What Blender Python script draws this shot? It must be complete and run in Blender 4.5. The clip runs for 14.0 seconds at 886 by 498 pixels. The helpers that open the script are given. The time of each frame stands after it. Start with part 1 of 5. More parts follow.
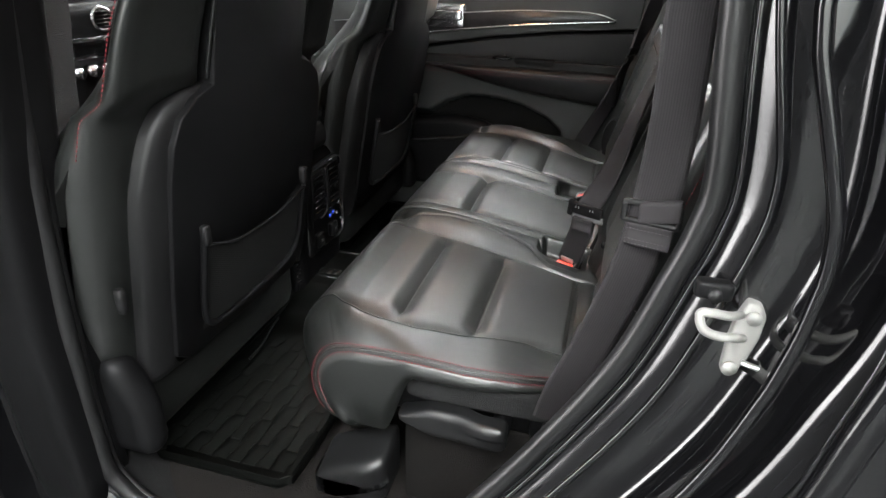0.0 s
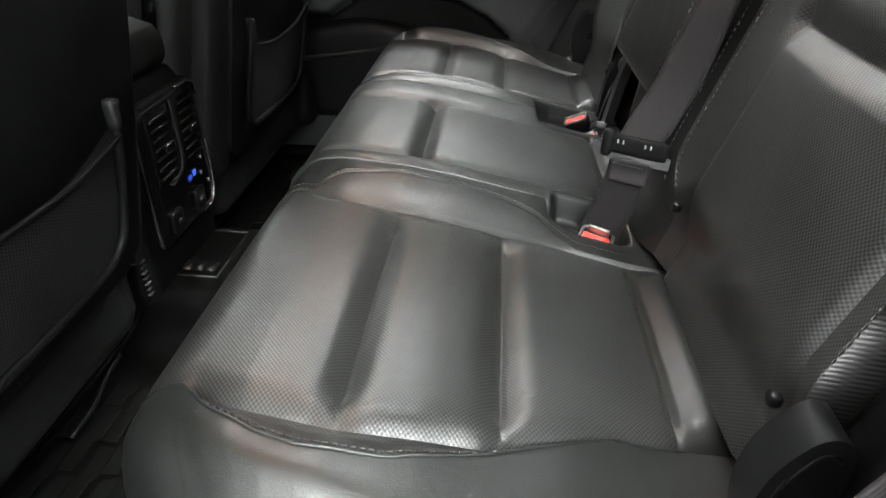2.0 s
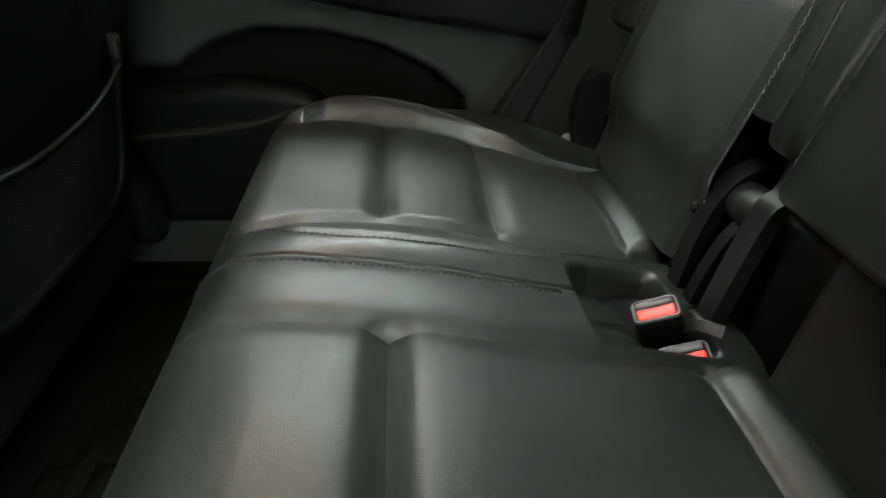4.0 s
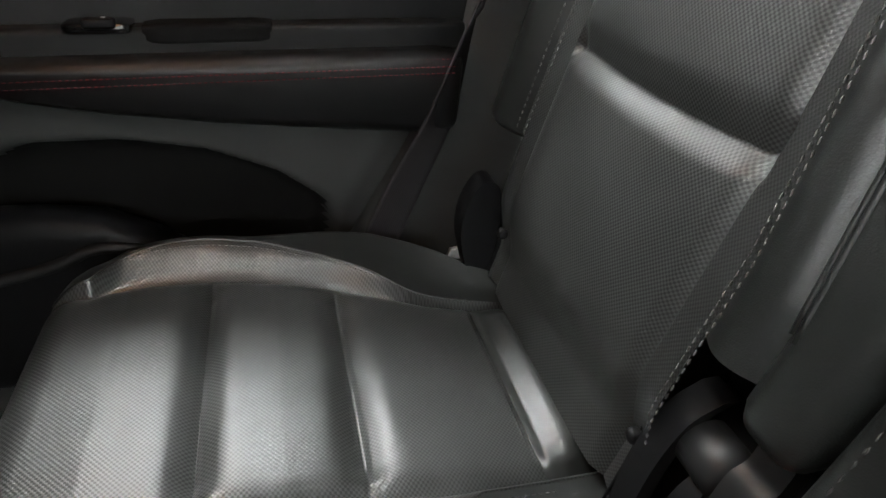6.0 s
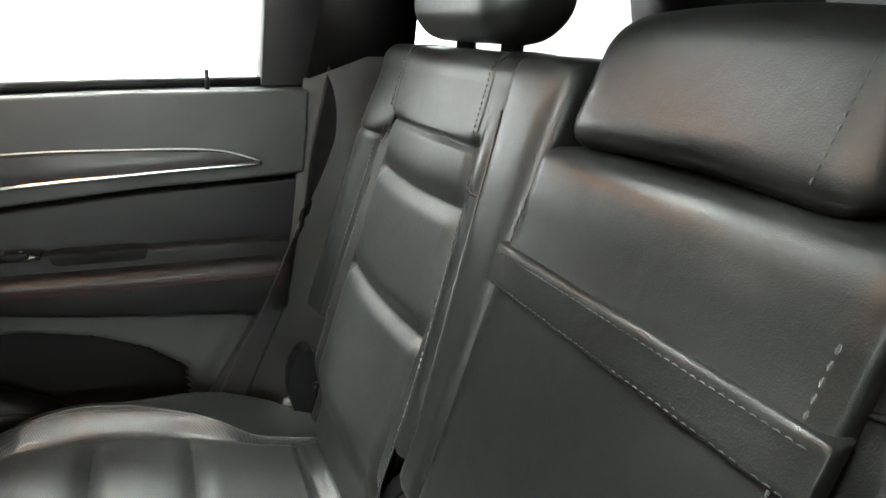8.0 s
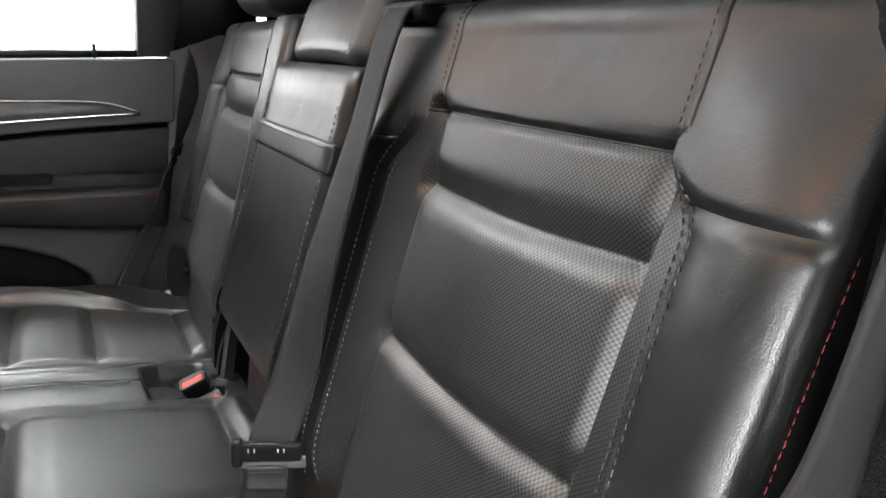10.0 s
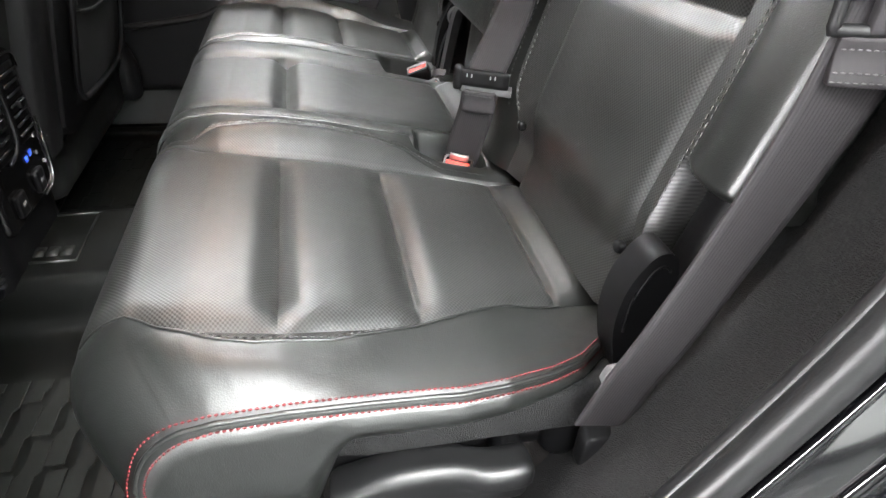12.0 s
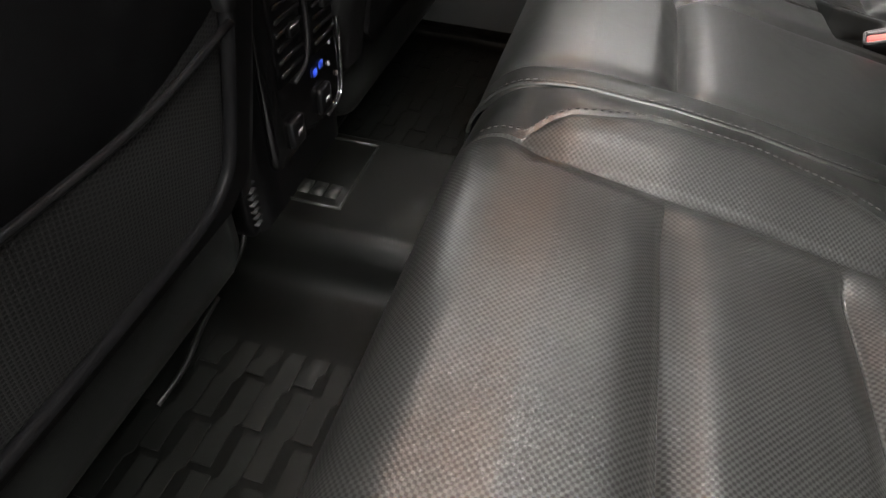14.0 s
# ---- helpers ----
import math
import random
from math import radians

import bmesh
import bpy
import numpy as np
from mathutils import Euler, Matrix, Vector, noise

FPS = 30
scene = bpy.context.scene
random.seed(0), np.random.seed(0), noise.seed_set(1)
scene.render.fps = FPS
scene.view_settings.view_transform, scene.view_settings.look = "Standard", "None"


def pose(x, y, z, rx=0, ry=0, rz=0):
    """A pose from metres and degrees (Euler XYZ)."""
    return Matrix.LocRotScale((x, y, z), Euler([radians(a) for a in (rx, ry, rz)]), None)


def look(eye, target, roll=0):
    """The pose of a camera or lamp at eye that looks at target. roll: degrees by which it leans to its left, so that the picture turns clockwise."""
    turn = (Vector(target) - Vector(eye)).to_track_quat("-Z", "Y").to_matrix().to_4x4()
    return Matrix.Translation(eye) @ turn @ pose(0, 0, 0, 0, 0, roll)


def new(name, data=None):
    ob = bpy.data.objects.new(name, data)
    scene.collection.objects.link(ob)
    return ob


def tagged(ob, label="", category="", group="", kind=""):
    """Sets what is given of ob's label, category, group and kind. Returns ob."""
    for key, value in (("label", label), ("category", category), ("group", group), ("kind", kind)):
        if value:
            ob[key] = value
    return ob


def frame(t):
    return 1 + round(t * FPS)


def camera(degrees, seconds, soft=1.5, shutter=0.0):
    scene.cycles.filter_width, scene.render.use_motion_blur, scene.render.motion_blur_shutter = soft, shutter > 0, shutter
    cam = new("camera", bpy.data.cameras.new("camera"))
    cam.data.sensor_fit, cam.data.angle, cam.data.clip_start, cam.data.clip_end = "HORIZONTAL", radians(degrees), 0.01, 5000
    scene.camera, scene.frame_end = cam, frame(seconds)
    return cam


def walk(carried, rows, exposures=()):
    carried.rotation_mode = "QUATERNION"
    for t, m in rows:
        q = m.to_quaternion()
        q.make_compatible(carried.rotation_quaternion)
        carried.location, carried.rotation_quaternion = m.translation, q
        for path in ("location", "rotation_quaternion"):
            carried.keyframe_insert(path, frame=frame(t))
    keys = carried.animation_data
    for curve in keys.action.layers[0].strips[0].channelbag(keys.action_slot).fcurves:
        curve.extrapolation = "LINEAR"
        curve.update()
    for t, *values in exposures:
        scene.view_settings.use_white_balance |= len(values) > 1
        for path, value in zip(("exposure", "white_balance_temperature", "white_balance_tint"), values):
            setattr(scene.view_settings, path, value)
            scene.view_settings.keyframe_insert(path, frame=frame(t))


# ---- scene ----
cam = camera(73.0, 14.0)
EXPOSURES = [(0.0, 0.25, 6500, 11), (1.0, 0.27, 6500, 9), (2.5, 0.5, 6500, 9), (3.3, -0.05, 6500, 0), (6.0, 0.3, 6500, 9), (7.0, 1.2, 6500, 2), (7.2, 1.35, 6500, 2), (9.5, 0.45, 6500, 9), (10.0, 0.65, 6400, 11), (11.0, 1.0, 6500, 13), (12.0, 1.2, 6500, 12), (12.5, 1.15, 6500, 12), (13.0, 1.1, 6500, 14), (14.0, 0.35, 6850, 15)]
PATH = [
    (0, (0.438, -0.62, 0.9), (-0.027, 1.114, 0.019), 1.5),
    (0.5, (0.373, -0.47, 0.806), (-0.015, 1.285, -0.072), 1.4),
    (1, (0.351, -0.356, 0.746), (0.028, 1.406, -0.144), 1.4),
    (1.5, (0.314, -0.274, 0.718), (0.083, 1.434, -0.297), 1.4),
    (2, (0.263, -0.164, 0.723), (0.139, 1.522, -0.347), 1.7),
    (2.5, (0.235, 0.007, 0.701), (0.203, 1.699, -0.365), 2.1),
    (3, (0.208, 0.152, 0.687), (0.233, 1.846, -0.377), 1.8),
    (3.5, (0.174, 0.299, 0.678), (0.278, 1.994, -0.379), 2.7),
    (5.8, (0.253, 0.681, 0.751), (0.658, 2.296, -0.357), 2.3),
    (6, (0.256, 0.682, 0.756), (0.722, 2.297, -0.328), 2.6),
    (6.5, (0.251, 0.656, 0.815), (0.85, 2.277, -0.194), 3.5),
    (7, (0.262, 0.591, 0.9), (0.923, 2.26, 0.018), 3.5),
    (7.2, (0.263, 0.559, 0.925), (0.956, 2.251, 0.115), 3.6),
    (9.3, (0.295, 0.095, 0.93), (1.321, 1.711, 0.351), 3.7),
    (9.5, (0.29, 0.042, 0.907), (1.325, 1.652, 0.326), 3.6),
    (10, (0.279, -0.074, 0.87), (1.316, 1.53, 0.276), 3.3),
    (10.5, (0.27, -0.143, 0.833), (1.187, 1.521, 0.209), 2.8),
    (11, (0.248, -0.193, 0.792), (0.996, 1.498, 0.029), 2.4),
    (11.5, (0.212, -0.238, 0.739), (0.776, 1.427, -0.215), 2.9),
    (12, (0.205, -0.254, 0.716), (0.613, 1.353, -0.402), 3.7),
    (12.5, (0.185, -0.245, 0.694), (0.445, 1.302, -0.547), 3.9),
    (13, (0.153, -0.216, 0.654), (0.158, 1.257, -0.699), 3.5),
    (13.5, (0.137, -0.102, 0.645), (-0.075, 1.308, -0.758), 3.0),
    (14, (0.1, 0.08, 0.647), (-0.234, 1.471, -0.751), 3.2),
]
walk(cam, [(t, look(eye, target, roll)) for t, eye, target, roll in PATH], EXPOSURES)

# ---- light ----
world = bpy.data.worlds.new("world")
scene.world = world
world.use_nodes = True
wbg = world.node_tree.nodes["Background"]
wbg.inputs["Color"].default_value = (1.0, 1.0, 1.0, 1)
wbg.inputs["Strength"].default_value = 0.006


# unseen fill panels placed to light the seats: x, y, then height, length, width
LAMPS = [(0.8, -1.8, 2.6, 2.4, 0.42), (-2.5, -1.0, 2.7, 1.8, 0.18), (0.6, -3.6, 2.6, 2.6, 0.30), (3.0, -1.2, 2.7, 1.2, 0.12),
         (0.1, 0.75, 3.1, 0.9, 0.30), (-0.7, 0.55, 3.1, 0.9, 0.32), (0.0, 2.9, 3.1, 2.8, 0.45), (0.4, 3.9, 3.1, 2.8, 0.38), (-3.2, 4.0, 3.1, 2.0, 0.22)]


# ---- materials ----
def rgb(v):
    return (v[0], v[1], v[2], 1.0) if len(v) == 3 else v


def material(name, color, rough=0.5, metal=0.0, spec=0.5, grain=0.0, scale=400.0, vary=0.25, big=6.0, coat=0.0, bump=0.2, emit=None, transmission=0.0):
    m = bpy.data.materials.new(name)
    m.use_nodes = True
    nt = m.node_tree
    b = nt.nodes["Principled BSDF"]
    b.inputs["Roughness"].default_value = rough
    b.inputs["Metallic"].default_value = metal
    b.inputs["Specular IOR Level"].default_value = spec
    b.inputs["Coat Weight"].default_value = coat
    b.inputs["Coat Roughness"].default_value = 0.05
    b.inputs["Transmission Weight"].default_value = transmission
    if emit:
        b.inputs["Emission Color"].default_value = rgb(color)
        b.inputs["Emission Strength"].default_value = emit
    tc = nt.nodes.new("ShaderNodeNewGeometry")
    n1 = nt.nodes.new("ShaderNodeTexNoise")
    n1.inputs["Scale"].default_value = big
    n1.inputs["Detail"].default_value = 5
    nt.links.new(tc.outputs["Position"], n1.inputs["Vector"])
    ramp = nt.nodes.new("ShaderNodeMapRange")
    ramp.inputs["From Min"].default_value, ramp.inputs["From Max"].default_value = 0.3, 0.7
    ramp.inputs["To Min"].default_value, ramp.inputs["To Max"].default_value = 1 - vary, 1 + vary
    nt.links.new(n1.outputs["Fac"], ramp.inputs["Value"])
    mix = nt.nodes.new("ShaderNodeVectorMath")
    mix.operation = "SCALE"
    mix.inputs[0].default_value = color[:3]
    nt.links.new(ramp.outputs["Result"], mix.inputs["Scale"])
    nt.links.new(mix.outputs["Vector"], b.inputs["Base Color"])
    r2 = nt.nodes.new("ShaderNodeMapRange")
    r2.inputs["From Min"].default_value, r2.inputs["From Max"].default_value = 0.3, 0.7
    r2.inputs["To Min"].default_value, r2.inputs["To Max"].default_value = max(rough - 0.06, 0.02), min(rough + 0.06, 1)
    nt.links.new(n1.outputs["Fac"], r2.inputs["Value"])
    nt.links.new(r2.outputs["Result"], b.inputs["Roughness"])
    if grain > 0:
        n2 = nt.nodes.new("ShaderNodeTexVoronoi")
        n2.inputs["Scale"].default_value = scale
        nt.links.new(tc.outputs["Position"], n2.inputs["Vector"])
        bp = nt.nodes.new("ShaderNodeBump")
        bp.inputs["Strength"].default_value = bump
        bp.inputs["Distance"].default_value = grain
        nt.links.new(n2.outputs["Distance"], bp.inputs["Height"])
        nt.links.new(bp.outputs["Normal"], b.inputs["Normal"])
    return m


def pattern_material(name, color, rough, pitch, radius, hole, depth, mode="dots", spec=0.6, vary=0.2):
    """Leather or cloth with a regular pattern laid in its UV map, which is in metres."""
    m = material(name, color, rough, spec=spec, vary=vary)
    nt = m.node_tree
    b = nt.nodes["Principled BSDF"]
    uv = nt.nodes.new("ShaderNodeUVMap")
    sep = nt.nodes.new("ShaderNodeSeparateXYZ")
    nt.links.new(uv.outputs["UV"], sep.inputs[0])

    def mt(op, a, c=None, d=None):
        n = nt.nodes.new("ShaderNodeMath")
        n.operation = op
        for k, v in enumerate((a, c, d)):
            if v is None:
                continue
            if isinstance(v, (int, float)):
                n.inputs[k].default_value = v
            else:
                nt.links.new(v, n.inputs[k])
        return n.outputs[0]

    u, v = mt("DIVIDE", sep.outputs[0], pitch), mt("DIVIDE", sep.outputs[1], pitch)
    if mode == "dots":
        # holes and the raised leather between them, alternating like a chequer
        cu = mt("COSINE", mt("MULTIPLY", u, 2 * math.pi))
        cv = mt("COSINE", mt("MULTIPLY", v, 2 * math.pi))
        d = mt("MULTIPLY_ADD", mt("MULTIPLY", cu, cv), 0.5, 0.5)
    elif mode == "ribs":
        # webbing: ribs along its length, fine yarns across
        fa = mt("ABSOLUTE", mt("SUBTRACT", mt("FRACT", u), 0.5))
        fc = mt("ABSOLUTE", mt("SUBTRACT", mt("FRACT", mt("MULTIPLY", v, 2.6)), 0.5))
        d = mt("ADD", mt("MULTIPLY", fa, 0.8), mt("MULTIPLY", fc, 0.25))
    else:
        # woven mesh: ribs across, thin yarns along
        fa = mt("ABSOLUTE", mt("SUBTRACT", mt("FRACT", u), 0.5))
        row = mt("MULTIPLY", mt("FLOOR", u), 0.5)
        fc = mt("ABSOLUTE", mt("SUBTRACT", mt("FRACT", mt("ADD", v, row)), 0.5))
        d = mt("MAXIMUM", fa, fc)
    s = nt.nodes.new("ShaderNodeMapRange")
    s.interpolation_type = "SMOOTHSTEP"
    s.inputs["From Min"].default_value, s.inputs["From Max"].default_value = (0.12, 0.85) if mode == "dots" else (radius * 0.7, radius * 1.25)
    nt.links.new(d, s.inputs["Value"])
    old = b.inputs["Base Color"].links[0].from_socket
    mix = nt.nodes.new("ShaderNodeMix")
    mix.data_type = "RGBA"
    mix.inputs[6].default_value = rgb(hole)
    nt.links.new(s.outputs["Result"], mix.inputs[0])
    nt.links.new(old, mix.inputs[7])
    nt.links.new(mix.outputs[2], b.inputs["Base Color"])
    sp = mt("MULTIPLY", mt("ADD", mt("MULTIPLY", s.outputs["Result"], 0.52), 0.48), spec)
    nt.links.new(sp, b.inputs["Specular IOR Level"])
    bp = nt.nodes.new("ShaderNodeBump")
    bp.inputs["Strength"].default_value = 0.5
    bp.inputs["Distance"].default_value = depth
    nt.links.new(s.outputs["Result"], bp.inputs["Height"])
    nt.links.new(bp.outputs["Normal"], b.inputs["Normal"])
    return m


def wrinkled(m, scale=26.0, depth=0.0022, strength=0.35):
    """Adds broad soft creases to a material, under its fine grain."""
    nt = m.node_tree
    b = nt.nodes["Principled BSDF"]
    geo = nt.nodes.new("ShaderNodeNewGeometry")
    n = nt.nodes.new("ShaderNodeTexNoise")
    n.inputs["Scale"].default_value, n.inputs["Detail"].default_value, n.inputs["Roughness"].default_value = scale, 3, 0.45
    n.inputs["Distortion"].default_value = 0.6
    nt.links.new(geo.outputs["Position"], n.inputs["Vector"])
    bp = nt.nodes.new("ShaderNodeBump")
    bp.inputs["Strength"].default_value, bp.inputs["Distance"].default_value = strength, depth
    nt.links.new(n.outputs["Fac"], bp.inputs["Height"])
    old = [x for x in nt.nodes if x.type == "BUMP" and x is not bp]
    if old:
        nt.links.new(bp.outputs["Normal"], old[0].inputs["Normal"])
    else:
        nt.links.new(bp.outputs["Normal"], b.inputs["Normal"])
    return m


M_LEATHER = material("leather", (0.0062, 0.0067, 0.0064), 0.345, spec=0.5, grain=0.00035, scale=900, vary=0.15, bump=0.25)
M_PERF = pattern_material("perforated_leather", (0.0165, 0.0172, 0.0167), 0.34, 0.0037, 0.62, (0.0055, 0.0055, 0.0055), 0.00022, spec=0.78)
wrinkled(M_LEATHER)
wrinkled(M_PERF, 18.0, 0.002, 0.3)
M_MESH = pattern_material("mesh_net", (0.010, 0.010, 0.010), 0.6, 0.004, 0.3, (0.003, 0.003, 0.003), 0.0006, mode="net", spec=0.3)
M_PLASTIC = material("black_plastic", (0.0036, 0.0036, 0.0039), 0.44, spec=0.08, grain=0.0004, scale=1400, vary=0.12)
M_SOFT = material("grey_soft_trim", (0.0075, 0.0075, 0.0078), 0.62, spec=0.14, grain=0.0004, scale=1200, vary=0.1)
M_TRIM = material("grey_trim", (0.0055, 0.0055, 0.0058), 0.47, spec=0.2, grain=0.0003, scale=1500, vary=0.1)
M_DOOR = material("grey_door_trim", (0.031, 0.032, 0.032), 0.64, spec=0.14, grain=0.0003, scale=1500, vary=0.1)
M_PAD = material("door_pad_leather", (0.0055, 0.0055, 0.0058), 0.46, spec=0.3, grain=0.0003, scale=1000, vary=0.12)
M_GREY_PLASTIC = material("grey_plastic", (0.06, 0.06, 0.062), 0.45, vary=0.1)
M_FELT = material("pressed_felt", (0.012, 0.012, 0.0122), 0.95, spec=0.1, grain=0.0016, scale=900, vary=0.7, big=420.0, bump=0.9)
M_WEB_DARK = material("folded_webbing", (0.015, 0.0137, 0.015), 0.8, spec=0.2, grain=0.0006, scale=1200, vary=0.2)
M_RUBBER = material("rubber", (0.006, 0.006, 0.0063), 0.38, spec=0.3, grain=0.0002, scale=900, vary=0.2)
M_MAT = material("rubber_mat", (0.0024, 0.0027, 0.0024), 0.36, spec=0.26, grain=0.0004, scale=700, vary=0.25)
M_CARPET = material("carpet", (0.008, 0.0070, 0.0066), 0.95, spec=0.1, grain=0.004, scale=700, vary=0.35, bump=0.8)
M_PAINT = material("black_paint", (0.002, 0.002, 0.0023), 0.10, spec=0.2, coat=1.0, vary=0.05)
M_LEVER = material("polished_plastic", (0.005, 0.005, 0.0053), 0.42, spec=0.38, grain=0.0002, scale=1500, vary=0.12)
M_CONSOLE = material("console_plastic", (0.0022, 0.0022, 0.0024), 0.34, spec=0.14, vary=0.1)
M_GLOSS = material("gloss_black", (0.0025, 0.0025, 0.0026), 0.13, vary=0.05)
# near-black colour that carries the shade of the door's recesses
M_RECESS_SHADE = material("recess_shade", (0.004, 0.004, 0.004), 0.9, spec=0.08, grain=0.0006, scale=900, vary=0.2)
M_CHROME = material("chrome", (0.75, 0.75, 0.76), 0.18, metal=1.0, vary=0.05)
M_STEEL = material("steel", (0.55, 0.55, 0.54), 0.35, metal=1.0, vary=0.1)
M_WHITE_METAL = material("white_painted_metal", (0.15, 0.148, 0.142), 0.38, vary=0.08)
M_RED = material("red_plastic", (0.55, 0.035, 0.025), 0.35, vary=0.05)
M_RED_THREAD = material("red_thread", (0.11, 0.015, 0.018), 0.9, spec=0.1, vary=0.15)
M_DARK_THREAD = material("black_thread", (0.018, 0.018, 0.018), 0.7, spec=0.4, vary=0.15)
M_GREY_THREAD = material("grey_thread", (0.050, 0.050, 0.050), 0.8, spec=0.2, vary=0.15)
M_WEB = pattern_material("belt_webbing", (0.0135, 0.0122, 0.0132), 0.7, 0.0026, 0.24, (0.0095, 0.0086, 0.0094), 0.00015, mode="ribs", spec=0.2)
M_WALL = material("white_wall", (0.8, 0.8, 0.79), 0.7, vary=0.04, big=1.0)
M_CEILING = material("ceiling_board", (0.12, 0.117, 0.113), 0.8, vary=0.1, big=1.5)
M_DARK_WALL = material("dark_wall", (0.04, 0.04, 0.042), 0.8, vary=0.1, big=1.0)
M_FLOOR = material("garage_floor", (0.035, 0.035, 0.036), 0.30, vary=0.1, big=2.0)
# Emission that whitens the far window; what lies out there is unknown.
M_GLOW_FAR = material("daylight", (1.0, 1.0, 1.0), 0.9, emit=2.2, vary=0.0)
M_GLOW_FRONT = material("front_glow", (1.0, 1.0, 1.0), 0.9, emit=50.0, vary=0.0)
M_GLOW_NEAR = material("near_glow", (0.97, 1.0, 0.98), 0.9, emit=0.3, vary=0.0)
M_GLASS = material("glass", (1, 1, 1), 0.02, transmission=1.0, vary=0.0)
M_LIGHTS = material("light_panel", (0.97, 1.0, 0.98), 0.5, emit=100.0)
M_WARM_LIGHTS = material("warm_light_panel", (1.0, 0.46, 0.19), 0.5, emit=27.0)
M_BLUE = material("blue_mark", (0.03, 0.10, 0.75), 0.4, vary=0.02)
M_WHITE_MARK = material("white_mark", (0.30, 0.30, 0.30), 0.4, vary=0.02)
M_WOOD = material("dark_gloss_inlay", (0.010, 0.009, 0.0095), 0.34, spec=0.2, coat=0.12, vary=0.35, big=30)


# ---- mesh helpers ----
def sstep(a, b, x):
    t = min(max((x - a) / (b - a), 0.0), 1.0)
    return t * t * (3 - 2 * t)


def gauss(x, c, w):
    return math.exp(-((x - c) / w) ** 2)


def lerp_table(tab, x):
    """Smooth interpolation in a short table of (x, value)."""
    if x <= tab[0][0]:
        return tab[0][1]
    for (a, p), (b, q) in zip(tab, tab[1:]):
        if x <= b:
            t = (x - a) / (b - a)
            return p + (q - p) * t
    return tab[-1][1]


def part(name, bm, mat, parent=None, label="", smooth=True):
    me = bpy.data.meshes.new(name)
    bm.to_mesh(me)
    bm.free()
    me.materials.append(mat)
    for p in me.polygons:
        p.use_smooth = smooth
    ob = new(name, me)
    if parent is not None:
        ob.parent = parent
    if label:
        ob["label"] = label
    return ob


def thing(name, label, category, at=(0, 0, 0), group="", kind=""):
    ob = new(name)
    ob.empty_display_size = 0.05
    return tagged(ob, label, category, group, kind)


def smooth_by_angle(ob, deg=35):
    ob.data.set_sharp_from_angle(angle=radians(deg))
    return ob


def grid_mesh(pts, uvs=None, faces=None, close=False):
    """A bmesh from a table of points pts[i][j]; faces: which cells to keep."""
    bm = bmesh.new()
    ni, nj = len(pts), len(pts[0])
    layer = bm.loops.layers.uv.new("UVMap")
    vs = {}

    def vert(i, j):
        if (i, j) not in vs:
            vs[(i, j)] = bm.verts.new(pts[i][j])
        return vs[(i, j)]

    for i in range(ni if close else ni - 1):
        for j in range(nj - 1):
            if faces is not None and not faces(i, j):
                continue
            ids = [(i, j), ((i + 1) % ni, j), ((i + 1) % ni, j + 1), (i, j + 1)]
            f = bm.faces.new([vert(*k) for k in ids])
            for lp, k in zip(f.loops, ids):
                if uvs is not None:
                    lp[layer].uv = uvs[k[0]][k[1]]
    return bm


def rbox(x0, x1, y0, y1, z0, z1, r=0.01, n=8, deform=None):
    """A box with rounded edges, cut into n strips a side, bent by deform(Vector)."""
    bm = bmesh.new()
    bmesh.ops.create_cube(bm, size=2.0)
    if n > 1:
        bmesh.ops.subdivide_edges(bm, edges=bm.edges[:], cuts=n - 1, use_grid_fill=True)
    c = Vector(((x0 + x1) / 2, (y0 + y1) / 2, (z0 + z1) / 2))
    h = Vector((abs(x1 - x0) / 2, abs(y1 - y0) / 2, abs(z1 - z0) / 2))
    r = min(r, *h)
    for v in bm.verts:
        p = Vector([math.copysign(abs(q) ** 0.75, q) * s for q, s in zip(v.co, h)])
        inner = Vector([min(max(q, -(s - r)), s - r) for q, s in zip(p, h)])
        d = p - inner
        if d.length > 1e-9:
            d = d.normalized() * r
        v.co = c + inner + d
        if deform:
            v.co = deform(v.co)
    return bm


def tube(points, radius, seg=8, flat=1.0, closed=False, up=(0, 0, 1), taper=None):
    """A round or flattened tube along points; flat scales it along the local up."""
    bm = bmesh.new()
    pts = [Vector(p) for p in points]
    rings = []
    n = len(pts)
    for i, p in enumerate(pts):
        a, b = pts[(i - 1) % n if closed else max(i - 1, 0)], pts[(i + 1) % n if closed else min(i + 1, n - 1)]
        t = (b - a).normalized()
        s = t.cross(Vector(up))
        s = s.normalized() if s.length > 1e-6 else t.orthogonal().normalized()
        u = s.cross(t)
        rr = radius * (taper(i / (n - 1)) if taper else 1)
        rings.append([bm.verts.new(p + rr * (math.cos(2 * math.pi * k / seg) * s + flat * math.sin(2 * math.pi * k / seg) * u)) for k in range(seg)])
    m = n if closed else n - 1
    for i in range(m):
        for k in range(seg):
            bm.faces.new([rings[i][k], rings[i][(k + 1) % seg], rings[(i + 1) % n][(k + 1) % seg], rings[(i + 1) % n][k]])
    if not closed:
        bm.faces.new(rings[0][::-1])
        bm.faces.new(rings[-1])
    bmesh.ops.recalc_face_normals(bm, faces=bm.faces[:])
    return bm


def spline(points, n=12):
    """Catmull-Rom points through the given ones."""
    p = [Vector(q) for q in points]
    p = [2 * p[0] - p[1]] + p + [2 * p[-1] - p[-2]]
    out = []
    for i in range(1, len(p) - 2):
        for k in range(n):
            t = k / n
            a, b, c, d = p[i - 1], p[i], p[i + 1], p[i + 2]
            out.append(0.5 * ((2 * b) + (c - a) * t + (2 * a - 5 * b + 4 * c - d) * t * t + (3 * b - a - 3 * c + d) * t ** 3))
    out.append(p[-2])
    return out


